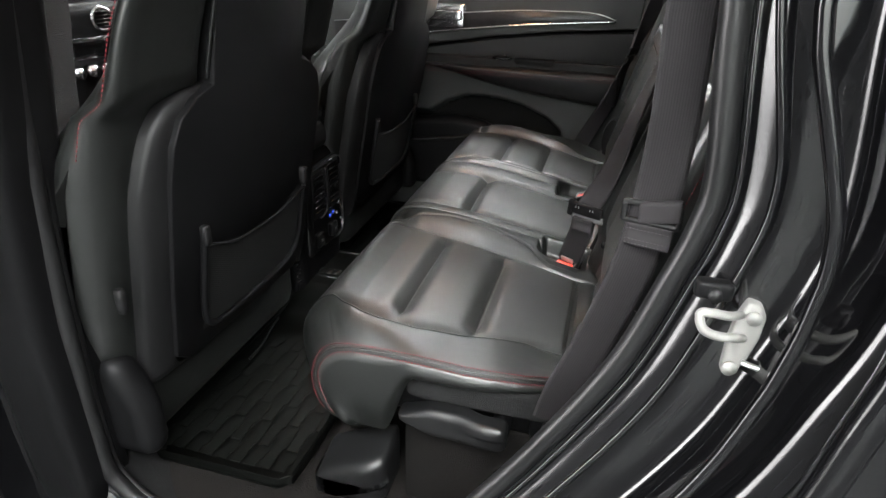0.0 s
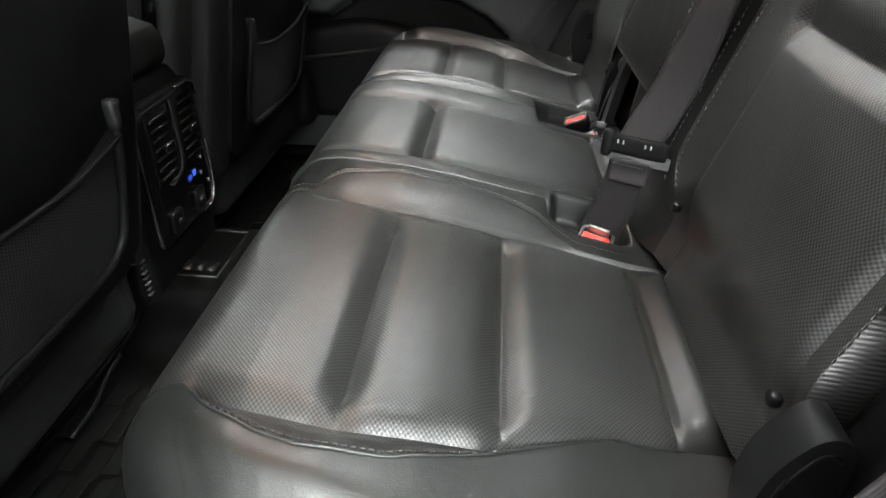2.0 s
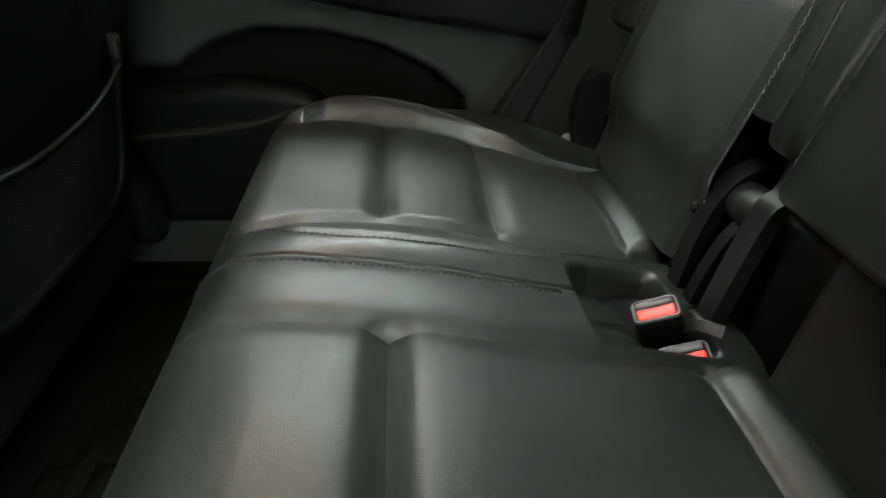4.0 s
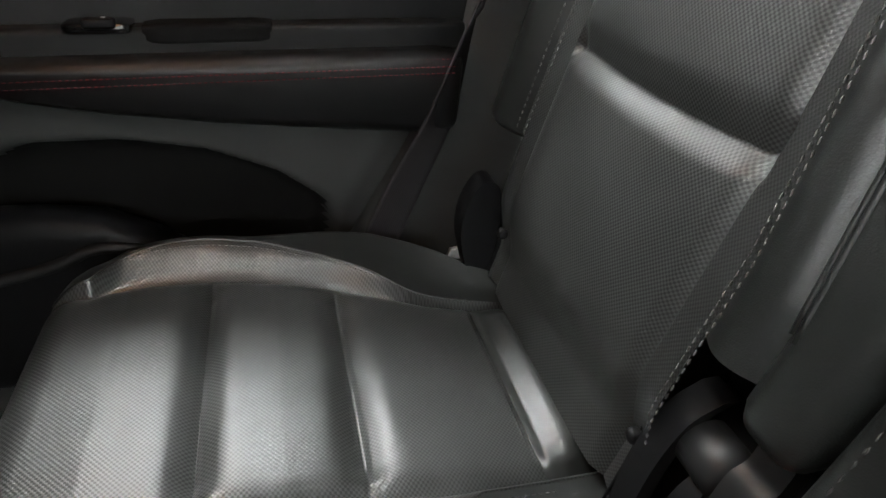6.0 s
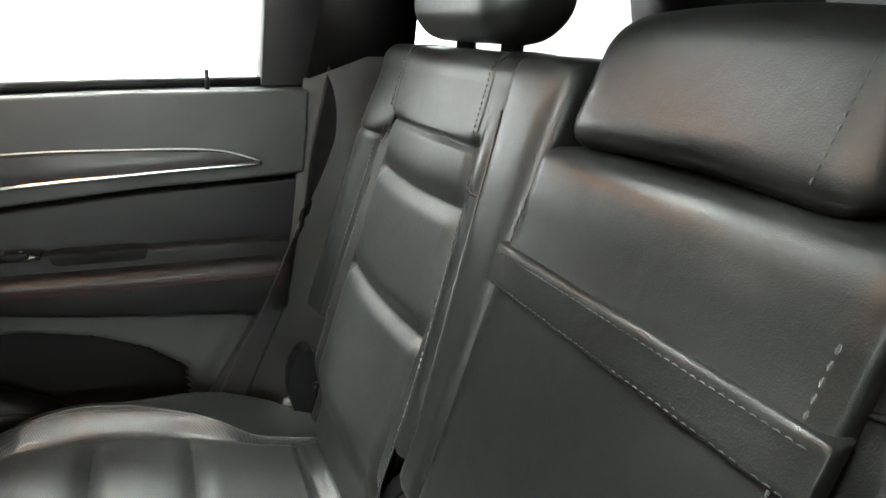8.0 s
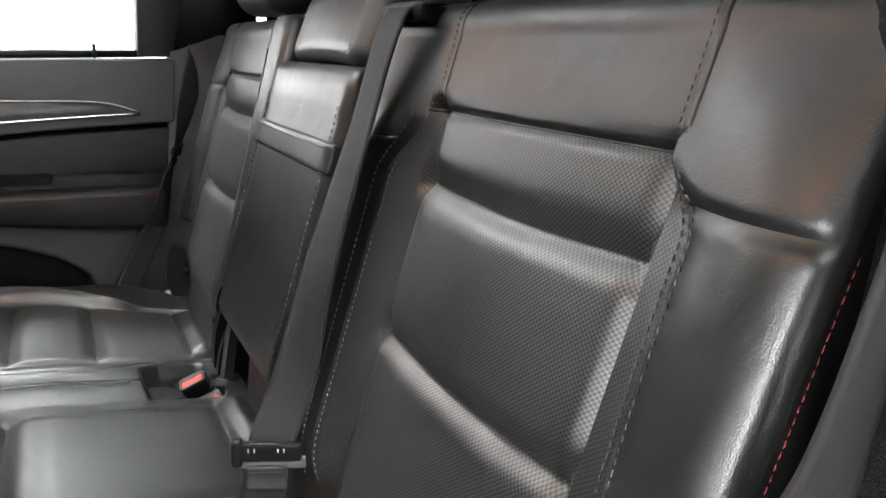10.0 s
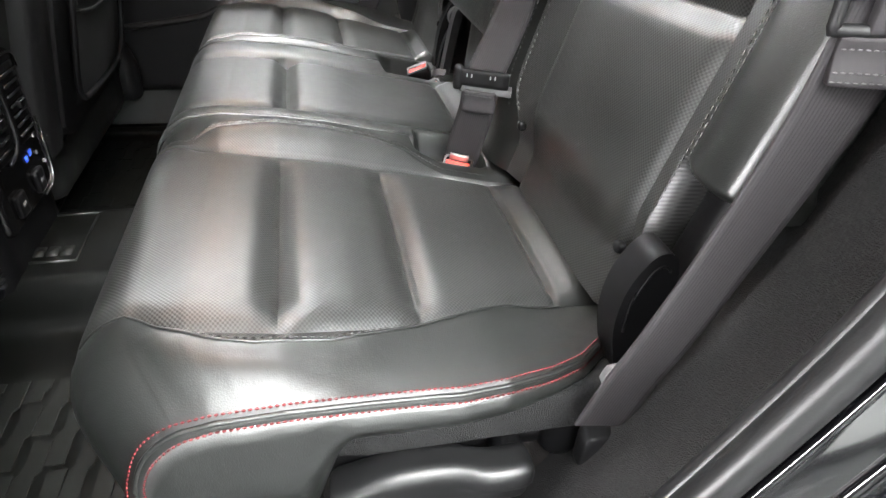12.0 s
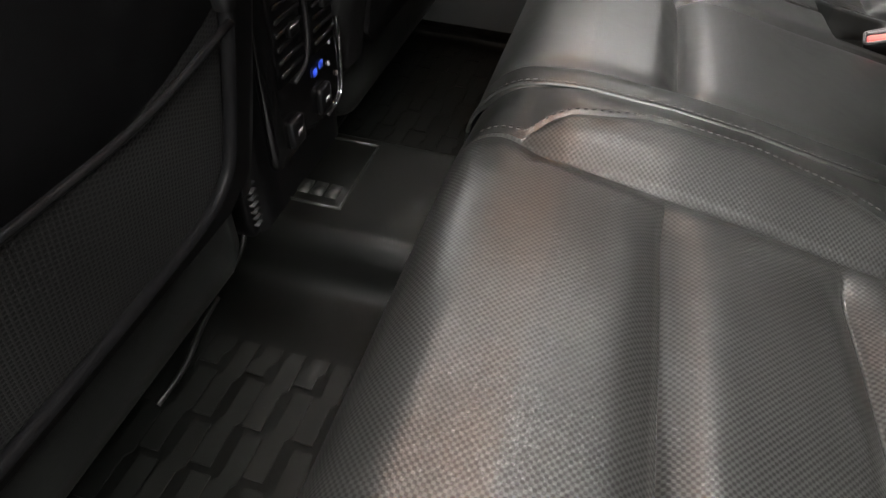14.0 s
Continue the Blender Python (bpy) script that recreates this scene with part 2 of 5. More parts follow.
def dashes(points, step=0.006, fill=0.62, radius=0.0007, lift=(0, 0, 0.0008)):
    """Stitches: one short thread after another along a line, as one mesh."""
    pts = [Vector(p) + Vector(lift) for p in points]
    bm = bmesh.new()
    lens = [0.0]
    for a, b in zip(pts, pts[1:]):
        lens.append(lens[-1] + (b - a).length)

    def at(s):
        for i in range(len(lens) - 1):
            if s <= lens[i + 1]:
                t = (s - lens[i]) / max(lens[i + 1] - lens[i], 1e-9)
                return pts[i].lerp(pts[i + 1], t)
        return pts[-1]

    s = 0.0
    while s + step * fill < lens[-1]:
        a, b = at(s), at(s + step * fill)
        t = (b - a).normalized()
        u = t.orthogonal().normalized()
        w = t.cross(u)
        ring = []
        for p, k in ((a, 0.4), (a.lerp(b, 0.5), 1.0), (b, 0.4)):
            ring.append([bm.verts.new(p + radius * k * (math.cos(q) * u + math.sin(q) * w)) for q in (0, 1.571, 3.142, 4.712)])
        for r0, r1 in zip(ring, ring[1:]):
            for k in range(4):
                bm.faces.new([r0[k], r0[(k + 1) % 4], r1[(k + 1) % 4], r1[k]])
        s += step
    return bm


def prism(poly, d, axis=1, bevel=0.0):
    """A flat outline (list of 2D points) pushed out to thickness d along an axis, from coordinate d[0] to d[1]."""
    bm = bmesh.new()
    def co(p, q):
        return {0: (q, p[0], p[1]), 1: (p[0], q, p[1]), 2: (p[0], p[1], q)}[axis]
    a = [bm.verts.new(co(p, d[0])) for p in poly]
    b = [bm.verts.new(co(p, d[1])) for p in poly]
    bm.faces.new(a)
    bm.faces.new(b[::-1])
    n = len(poly)
    for i in range(n):
        bm.faces.new([a[i], b[i], b[(i + 1) % n], a[(i + 1) % n]])
    bmesh.ops.recalc_face_normals(bm, faces=bm.faces[:])
    if bevel:
        bmesh.ops.bevel(bm, geom=bm.edges[:], offset=bevel, segments=2, affect="EDGES", profile=0.5)
    return bm


def join(*bms):
    out = bmesh.new()
    for b in bms:
        me = bpy.data.meshes.new("tmp")
        b.to_mesh(me)
        b.free()
        out.from_mesh(me)
        bpy.data.meshes.remove(me)
    return out


def mirror_y(bm, c):
    for v in bm.verts:
        v.co.y = 2 * c - v.co.y
    bmesh.ops.reverse_faces(bm, faces=bm.faces[:])
    return bm


MID = 0.6625  # the car's middle line

# ---- the rear bench: cushions ----
TOP = [(0.00, 0.398), (0.05, 0.408), (0.10, 0.410), (0.17, 0.404), (0.23, 0.395), (0.286, 0.383), (0.36, 0.369), (0.425, 0.356), (0.50, 0.345)]


def profile(zbot=0.235, nose=0.012):
    """Cushion profile from the rear edge over the nose to the underside: (x, z, arc length)."""
    pts = []
    for k in range(226):
        x = 0.485 - 0.002 * k
        if x < 0.06:
            break
        pts.append((x, lerp_table(TOP, x)))
    # the nose: an ellipse turned down and back
    for k in range(1, 46):
        a = k / 45 * radians(150)
        cx, cz, rx, rz = 0.062, 0.352, 0.062 - nose, 0.0565
        if a < radians(90):
            pts.append((cx - rx * math.sin(a), cz + rz * math.cos(a)))
        else:
            b = (a - radians(90)) / radians(60)
            pts.append((cx - rx + 0.10 * b * b, cz - (cz - zbot) * b))
    out, s = [], 0.0
    for i, p in enumerate(pts):
        if i:
            s += math.hypot(p[0] - pts[i - 1][0], p[1] - pts[i - 1][1])
        out.append((p[0], p[1], s))
    return out


OUT_SEAM = [(0.0, 0.122), (0.03, 0.122), (0.06, 0.112), (0.09, 0.098), (0.122, 0.085), (0.15, 0.080), (0.21, 0.082), (0.275, 0.101), (0.33, 0.125), (0.37, 0.145), (0.43, 0.152), (0.5, 0.16)]
PANEL_OUT = [(0.0, 0.128), (0.03, 0.130), (0.10, 0.120), (0.17, 0.114), (0.22, 0.118), (0.28, 0.123), (0.34, 0.138), (0.38, 0.150), (0.43, 0.156), (0.5, 0.165)]
PANEL_IN = [(0.0, 0.452), (0.04, 0.446), (0.097, 0.433), (0.167, 0.423), (0.22, 0.420), (0.285, 0.419), (0.356, 0.420), (0.43, 0.414), (0.5, 0.41)]
IN_SEAM = [(0.0, 0.454), (0.04, 0.448), (0.068, 0.460), (0.095, 0.474), (0.149, 0.483), (0.221, 0.481), (0.29, 0.474), (0.325, 0.462), (0.348, 0.440), (0.37, 0.424), (0.43, 0.420), (0.5, 0.416)]


SEAM_Z = [(0.09, 0.383), (0.105, 0.388), (0.126, 0.392), (0.178, 0.394), (0.229, 0.393), (0.281, 0.391), (0.338, 0.386), (0.413, 0.371), (0.441, 0.365), (0.5, 0.355)]
# the red seams as they turn down round the front corner: x, y, z
NOSE_UP = spline([(0.102, 0.038, 0.3875), (0.088, 0.038, 0.380), (0.075, 0.038, 0.366), (0.066, 0.037, 0.345), (0.061, 0.036, 0.324), (0.063, 0.035, 0.298), (0.072, 0.036, 0.271), (0.087, 0.040, 0.250), (0.110, 0.046, 0.238)], 16)
NOSE_LOW = spline([(0.110, 0.031, 0.379), (0.098, 0.031, 0.372), (0.084, 0.031, 0.357), (0.075, 0.031, 0.336), (0.075, 0.031, 0.314), (0.081, 0.032, 0.290), (0.090, 0.034, 0.265), (0.104, 0.038, 0.247), (0.122, 0.044, 0.238)], 16)


def side_zbot(x):
    return 0.24 + 0.108 * sstep(0.172, 0.222, x)


def plan(y):
    """How far the front of the cushion stands back towards its outer corner."""
    k = min(max((y - 0.005) / 0.14, 0), 1)
    return 0.16 * (1 - math.sqrt(1 - (1 - k) ** 2))


def outboard_cushion(flip, label):
    root = thing("rear_seat_cushion", label, "car seat", group="rear seat cushions")
    prof = profile()
    rows = []  # (band, parameter)
    for k in range(10):
        rows.append(("side", k / 9))
    for k in range(0, 9):
        rows.append(("edge", k / 8))
    for k in range(1, 9):
        rows.append(("outer", k / 8))
    for k in range(1, 7):
        rows.append(("gusset", k / 6))
    for k in range(1, 61):
        rows.append(("panel", k / 60))
    for k in range(1, 19):
        rows.append(("crescent", k / 18))
    for k in range(1, 19):
        rows.append(("inner", k / 18))
    pts, uvs = [], []
    for (x, z, s) in prof:
        col, uc = [], []
        xs = min(x, 0.5) * (1 - sstep(0.405, 0.455, s))
        a, b, c, d = (lerp_table(t, xs) for t in (OUT_SEAM, PANEL_OUT, PANEL_IN, IN_SEAM))
        shift = 0.037 if flip else 0.0  # the far cushion is narrower
        c, d = c - shift, d - shift
        if flip:
            a -= 0.012 * sstep(0.03, 0.10, xs) * (1 - sstep(0.30, 0.37, xs))
        front = sstep(0.16, 0.02, x) if s < 0.46 else 1.0
        low = 0.24
        for band, q in rows:
            px, py, pz = x, 0.0, z
            zb = side_zbot(x) if s < 0.46 else 0.236
            sh = lerp_table([(0.30, 0.0), (0.338, 0.006), (0.38, 0.020), (0.413, 0.036), (0.441, 0.060), (0.5, 0.085)], xs)
            crest = 0.010 * (1 - sstep(0.32, 0.40, x)) * (1 - sstep(0.40, 0.48, s))
            ex = 0.20 + (x - 0.20) * 0.70 if x < 0.20 else x
            if s < 0.425:
                up = Vector((ex, 0.038 + sh, lerp_table(SEAM_Z, ex)))
                low = Vector((ex + 0.008 * sstep(0.14, 0.10, ex), 0.031 + sh, up.z - 0.0085))
            else:
                r = (s - 0.425) / (prof[-1][2] - 0.425)
                k = min(int(r * (len(NOSE_UP) - 1)), len(NOSE_UP) - 1)
                up, low = NOSE_UP[k], NOSE_LOW[k]
            if band == "side":
                h = 1 - q
                bx = max(low.x, 0.135)
                bz = min(side_zbot(bx), low.z - 0.001)
                if s > 0.425:
                    bz = min(0.238, low.z - 0.0005)
                px = low.x + (bx - low.x) * h
                pz = low.z + (bz - low.z) * h
                py = low.y + 0.010 * h * h - 0.008 * math.sin(math.pi * q)
            elif band == "edge":
                px, py, pz = low.lerp(up, q)
                py -= 0.002 * math.sin(math.pi * q)
            elif band == "outer":
                py = up.y + (a - up.y) * q
                m = math.sin(math.pi / 2 * min(q * 1.1, 1))
                zt = z + crest
                pz = up.z + (zt - up.z) * m
                tx = 0.20 + (x - 0.20) * (1 - plan(a) / 0.188) if x < 0.20 else x
                wn = sstep(0.37, 0.46, s)
                px = up.x + (tx - up.x) * (m * wn + sstep(0, 1, q) * (1 - wn))
            elif band == "gusset":
                py = a + (b - a) * q
                pz = z + crest + (-0.013 - crest) * sstep(0, 1, q) - 0.0015 * gauss(q, 0, 0.2)
            elif band == "panel":
                py = b + (c - b) * q
                pz = z - 0.003 + 0.004 * math.sin(math.pi * q) - 0.010 * (1 - math.sin(math.pi / 2 * min(q / 0.075, 1))) - 0.006 * (1 - sstep(0, 0.05, 1 - q))
                g = 0.0
                if s < 0.43:
                    for gx, dp in ((0.169, 0.011), (0.287, 0.010)):
                        g += dp * gauss(x, gx, 0.014 if x < gx else 0.015) + 0.004 * gauss(x, gx, 0.003)
                    g += 0.006 * gauss(x, 0.427, 0.004) - 0.011 * gauss(x, 0.456, 0.017)
                pz -= g * min(1, 9 * min(q, 1 - q))
            elif band == "crescent":
                py = c + (d - c) * q
                wd = (d - c) / 0.05
                pz = z - 0.009 + 0.016 * math.sin(math.pi * 0.5 * min(q * 1.12, 1)) * wd + 0.004 * q
                pz -= 0.002 * gauss(q, 1, 0.08) + 0.003 * gauss(q, 0, 0.06)
            else:
                e = 0.512 - shift
                w0 = -0.009 + 0.016 * (d - c) / 0.05 + 0.004
                py = d + (e - d) * q
                pz = z + w0 * (1 - q) + 0.002 * math.sin(math.pi * q) + 0.008 * q - 0.002 * gauss(q, 0, 0.09)
                if x > 0.33 and s < 0.4:  # hollow for the buckles
                    pz -= 0.034 * sstep(0.338, 0.352, x) * sstep(0.30, 0.46, q) * (1 - sstep(0.425, 0.442, x))
                if q > 0.95:
                    pz -= 0.02
            if band in ("panel", "crescent", "inner", "gusset") and s > 0.40:
                pz = pz + (z - pz) * sstep(0.40, 0.50, s)
            # plan corner at the front
            if px < 0.20 and band not in ("side", "edge", "outer"):
                px = 0.20 + (px - 0.20) * (1 - plan(py) / 0.188)
            if front > 0 and py > 0.44:
                px += front * 0.003 * (py - 0.44) / 0.045
            if flip:
                py = 2 * MID - py
            col.append((px, py, pz))
            uc.append((s, py))
        pts.append(col)
        uvs.append(uc)
    bands = [r[0] for r in rows]
    ni = len(pts)

    def cells(names, lo=0, hi=10 ** 9):
        return lambda i, j: bands[j + 1] in names and lo <= i < hi

    def finish(bm):
        if not flip:
            bmesh.ops.reverse_faces(bm, faces=bm.faces[:])
        return bm

    rear = next(i for i, p in enumerate(prof) if p[0] < 0.428)
    g2 = next(i for i, p in enumerate(prof) if p[0] < 0.286)
    g1 = next(i for i, p in enumerate(prof) if p[0] < 0.170)
    part("side_panel", finish(grid_mesh(pts, uvs, cells(("side", "edge")))), M_LEATHER, root)
    part("outer_bolster", finish(grid_mesh(pts, uvs, cells(("outer",)))), M_LEATHER, root)
    part("gusset", finish(grid_mesh(pts, uvs, cells(("gusset",)))), M_PERF, root)
    part("seat_panel", finish(grid_mesh(pts, uvs, cells(("panel",), rear, g2))), M_PERF, root, "perforated black leather rear panel")
    part("seat_panel", finish(grid_mesh(pts, uvs, cells(("panel",), g2, g1))), M_PERF, root, "perforated black leather middle panel")
    part("seat_panel", finish(grid_mesh(pts, uvs, cells(("panel",), g1, ni))), M_PERF, root, "perforated black leather front panel")
    part("rear_strip", finish(grid_mesh(pts, uvs, cells(("panel",), 0, rear))), M_LEATHER, root, "plain leather strip at the backrest")
    part("inner_bolster", finish(grid_mesh(pts, uvs, cells(("crescent",)))), M_PERF, root)
    part("inner_edge", finish(grid_mesh(pts, uvs, cells(("inner",)))), M_LEATHER, root)

    # seams and stitching
    def row_line(band, q, i0=0, i1=10 ** 9, out=0.0):
        j = min((k for k, r in enumerate(rows) if r[0] == band), key=lambda k: abs(rows[k][1] - q))
        return [Vector(pts[i][j]) for i in range(max(i0, 0), min(i1, ni))]

    sgn = 1 if flip else -1
    iend = ni - 4
    up = row_line("edge", 1.0, 24, iend)
    lo = row_line("edge", 0.0, 24, iend)
    md = [a.lerp(b, 0.5) for a, b in zip(up, lo)]
    if not flip:
        part("red_stitching", dashes(up, 0.0044, 0.66, 0.0010, (0, sgn * 0.0006, 0.0006)), M_RED_THREAD, root, "red double stitching")
    part("red_stitching", dashes(lo, 0.0044, 0.66, 0.0010, (0, sgn * 0.0008, 0.0002)), M_RED_THREAD, root, "red double stitching")
    part("piping", tube([p + Vector((0, sgn * 0.001, 0.0006)) for p in md[::2]], 0.0022, 6), M_LEATHER, root)
    part("piping", tube([p + Vector((0, 0, 0.0005)) for p in row_line("outer", 1.0, rear, g1 + 70)[::3]], 0.0012, 6), M_LEATHER, root)
    part("stitching", dashes(row_line("outer", 0.95, rear, g1 + 64), 0.006, 0.6, 0.0008), M_DARK_THREAD, root)
    part("stitching", dashes(row_line("gusset", 0.1, rear, g1 + 64), 0.006, 0.6, 0.0008), M_DARK_THREAD, root)
    part("stitching", dashes(row_line("inner", 0.1, rear, g1 + 68), 0.006, 0.6, 0.0008), M_DARK_THREAD, root)
    return root


def centre_cushion():
    root = thing("rear_seat_cushion", "smooth black leather middle rear seat cushion with piped seams", "car seat", group="rear seat cushions")
    prof = profile()
    y0, ya, yb, y1 = 0.504, 0.546, 0.768, 0.856
    rows = [("near", k / 14) for k in range(15)] + [("panel", k / 34) for k in range(1, 35)] + [("far", k / 14) for k in range(1, 15)]
    pts, uvs = [], []
    for (x, z, s) in prof:
        col, uc = [], []
        for band, q in rows:
            pz = z + 0.008
            if band == "near":
                py = y0 + (ya - y0) * q
                pz += -0.003 * (1 - sstep(0, 0.2, q)) + 0.003 * math.sin(math.pi * q) - 0.005 * gauss(q, 1, 0.1)
                if q < 0.04:
                    pz -= 0.02
            elif band == "panel":
                py = ya + (yb - ya) * q
                pz += 0.004 * math.sin(math.pi * q) - 0.004 * (gauss(q, 0, 0.04) + gauss(q, 1, 0.04))
                pz -= (0.012 * gauss(x, 0.177, 0.014 if x < 0.177 else 0.015) + 0.004 * gauss(x, 0.177, 0.003)) * (1 if s < 0.43 else 0) + (0.006 * gauss(x, 0.427, 0.006) - 0.011 * gauss(x, 0.456, 0.017)) * (1 if s < 0.43 else 0)
            else:
                py = yb + (y1 - yb) * q
                pz += 0.003 * math.sin(math.pi * q) - 0.003 * sstep(0.8, 1, q) - 0.005 * gauss(q, 0, 0.1)
                if q > 0.96:
                    pz -= 0.02
            if s > 0.40:
                pz = pz + (z - pz) * sstep(0.40, 0.50, s)
            if x > 0.34 and s < 0.4:
                for yc, sg, wide, x0 in ((y0, 1, 0.012, 0.345), (y1, -1, 0.062, 0.338)):
                    dy = (py - yc) * sg
                    pz -= 0.036 * sstep(x0, x0 + 0.013, x + 0.25 * max(wide - 0.03 - dy, -0.05) * (yc == y1) * 0.3) * (1 - sstep(wide, wide + 0.012, dy)) * (1 - sstep(0.435, 0.452, x))
            col.append((x, py, pz))
            uc.append((s, py))
        pts.append(col)
        uvs.append(uc)
    bands = [r[0] for r in rows]
    g1 = next(i for i, p in enumerate(prof) if p[0] < 0.178)
    rear = next(i for i, p in enumerate(prof) if p[0] < 0.428)

    def mk(name, names, lo=0, hi=10 ** 9):
        bm = grid_mesh(pts, uvs, lambda i, j: bands[j + 1] in names and lo <= i < hi)
        bmesh.ops.reverse_faces(bm, faces=bm.faces[:])
        part(name, bm, M_LEATHER, root)

    mk("side_band", ("near",))
    mk("side_band", ("far",))
    mk("seat_panel", ("panel",), rear, g1)
    mk("seat_panel", ("panel",), g1)
    mk("rear_strip", ("panel",), 0, rear)
    for j in (2, 60):
        line = [Vector(pts[i][j]) for i in range(80, len(pts) - 6)]
        part("seam", tube([p + Vector((0, 0, 0.0004)) for p in line[::3]], 0.0022, 6), M_LEATHER, root)
        part("stitching", dashes([p + Vector((0, 0.005 if j < 9 else -0.005, 0.0006)) for p in line], 0.006, 0.6, 0.0008), M_DARK_THREAD, root)
    return root


outboard_cushion(False, "black leather rear seat cushion with perforated panels and red double stitching")
centre_cushion()
outboard_cushion(True, "black leather rear seat cushion with perforated panels, beside the closed door")


# ---- the rear bench: backrests ----
def back_x(z):
    return 0.467 + 0.287 * (z - 0.427)


def outboard_back(flip, label):
    root = thing("rear_bench", label, "car seat", group="rear seat backrests")
    ztop, zlow = 0.925, 0.36
    stations = []
    n = 200
    for k in range(n + 1):
        stations.append(("front", zlow + (ztop - 0.03 - zlow) * k / n))
    for k in range(1, 17):
        stations.append(("roll", k / 16))
    rows = ([("oside", k / 8) for k in range(9)] + [("outer", k / 14) for k in range(1, 15)] + [("ostrip", k / 5) for k in range(1, 6)]
            + [("panel", k / 40) for k in range(1, 41)] + [("istrip", k / 8) for k in range(1, 9)] + [("inner", k / 8) for k in range(1, 9)] + [("iside", k / 6) for k in range(1, 7)])
    pts, uvs = [], []
    for kind, q0 in stations:
        col, uc = [], []
        z = q0 if kind == "front" else ztop - 0.03
        seam = sstep(0.74, 0.80, z)
        y_o = 0.040 + 0.02 * (1 - sstep(0.42, 0.52, z))  # outer edge
        y_a = 0.112 + 0.006 * sstep(0.6, 0.75, z) + 0.026 * sstep(0.785, 0.83, z)
        y_b = 0.138
        y_c = 0.392
        y_d = 0.458 - 0.03 * sstep(0.50, 0.40, z) - 0.045 * sstep(0.76, 0.826, z)
        y_e = 0.530
        if flip:
            y_d, y_e = 0.423 - 0.10 * max(z - 0.58, 0) - 0.008 * sstep(0.76, 0.826, z), 0.474 - 0.13 * max(z - 0.58, 0)
            y_c = 0.392 - 0.08 * max(z - 0.66, 0)
        for band, q in rows:
            dx = 0.0
            if band == "oside":
                py, dx = y_o + 0.006 * (1 - q) ** 2, -0.010 + 0.10 * (1 - q) ** 1.5
                if q < 0.3:
                    py += 0.01
            elif band == "outer":
                py = y_o + (y_a - y_o) * q
                dx = -0.010 - 0.016 * math.sin(math.pi * min(0.12 + 0.88 * q, 1)) ** 0.8
                dx += 0.004 * gauss(z, 0.803, 0.005)
            elif band == "ostrip":
                py = y_a + (y_b - y_a) * q
                dx = -0.010 + 0.005 * q
            elif band == "panel":
                py = y_b + (y_c - y_b) * q
                dx = -0.005 - 0.006 * min(1, math.sin(math.pi * q) * 7) - 0.004 * math.sin(math.pi * q)
                if kind == "front":
                    zz = z + 0.004 * math.sin(math.pi * q)
                    for zs in (0.623, 0.764):
                        dx += 0.010 * gauss(zz, zs, 0.018 if zz > zs else 0.010) + 0.002 * gauss(zz, zs, 0.0025)
                    dx += 0.005 * gauss(z, 0.828, 0.0035)
            elif band == "istrip":
                py = y_c + (y_d - y_c) * q
                dx = -0.005 - 0.008 * q
            elif band == "inner":
                py = y_d + (y_e - y_d) * q
                dx = -0.014 - 0.010 * math.sin(math.pi * min(q * 1.1, 1)) - (0.0 if flip else 0.012 * q)
            else:
                py = y_e + 0.004 * math.sin(math.pi * q)
                dx = -0.014 - (0.0 if flip else 0.012) + 0.11 * q
            if z > 0.80 and band in ("ostrip", "panel", "istrip", "inner", "outer"):
                k = sstep(0.80, 0.90, z) if band in ("outer", "inner") else sstep(0.828, 0.845, z)
                flat = -0.012 - 0.003 * math.sin(math.pi * (py - y_o) / (y_e - y_o))
                dx = dx * (1 - k) + flat * k
            if band in ("panel", "ostrip", "istrip", "inner"):
                dx += 0.024 * (1 - sstep(0.395, 0.475, z))
            if band in ("oside", "outer"):
                dx += 0.05 * (1 - sstep(0.505, 0.535, z)) ** 1.5
            px, pz = back_x(z) + dx, z
            if kind == "roll":
                a = q0 * radians(140)
                px = back_x(z) + dx + 0.03 * (1 - math.cos(a)) + 0.07 * sstep(0.5, 1, q0)
                pz = z + 0.03 * math.sin(min(a, math.pi / 2)) + (-0.004 * sstep(0.6, 1, q0))
            if flip:
                py = 2 * MID - py
            col.append((px, py, pz))
            uc.append((pz, py))
        pts.append(col)
        uvs.append(uc)
    bands = [r[0] for r in rows]
    si = next(i for i, s in enumerate(stations) if s[0] == "front" and s[1] > 0.826)
    i1 = next(i for i, s in enumerate(stations) if s[1] > 0.623)
    i2 = next(i for i, s in enumerate(stations) if s[1] > 0.764)
    so = next(i for i, s in enumerate(stations) if s[1] > 0.803)

    def mk(name, names, lo, hi, mat, label2=""):
        bm = grid_mesh(pts, uvs, lambda i, j: bands[j + 1] in names and lo <= i < hi)
        if flip:
            bmesh.ops.reverse_faces(bm, faces=bm.faces[:])
        part(name, bm, mat, root, label2)

    big = 10 ** 9
    mk("outer_bolster", ("oside", "outer"), next(i for i, st in enumerate(stations) if st[1] > 0.505), so, M_LEATHER)
    mk("outer_bolster", ("oside", "outer"), so, big, M_LEATHER)
    mk("side_strip", ("ostrip",), 0, si, M_PERF)
    mk("back_panel", ("panel",), 0, i1, M_PERF, "perforated leather panel")
    mk("back_panel", ("panel",), i1, i2, M_PERF, "perforated leather panel")
    mk("back_panel", ("panel",), i2, si, M_PERF, "perforated leather panel")
    mk("side_strip", ("istrip",), 0, si, M_PERF)
    mk("top_panel", ("ostrip", "panel", "istrip"), si, big, M_LEATHER)
    mk("inner_bolster", ("inner", "iside"), next(i for i, st in enumerate(stations) if st[1] > 0.53) if flip else 0, big, M_LEATHER)

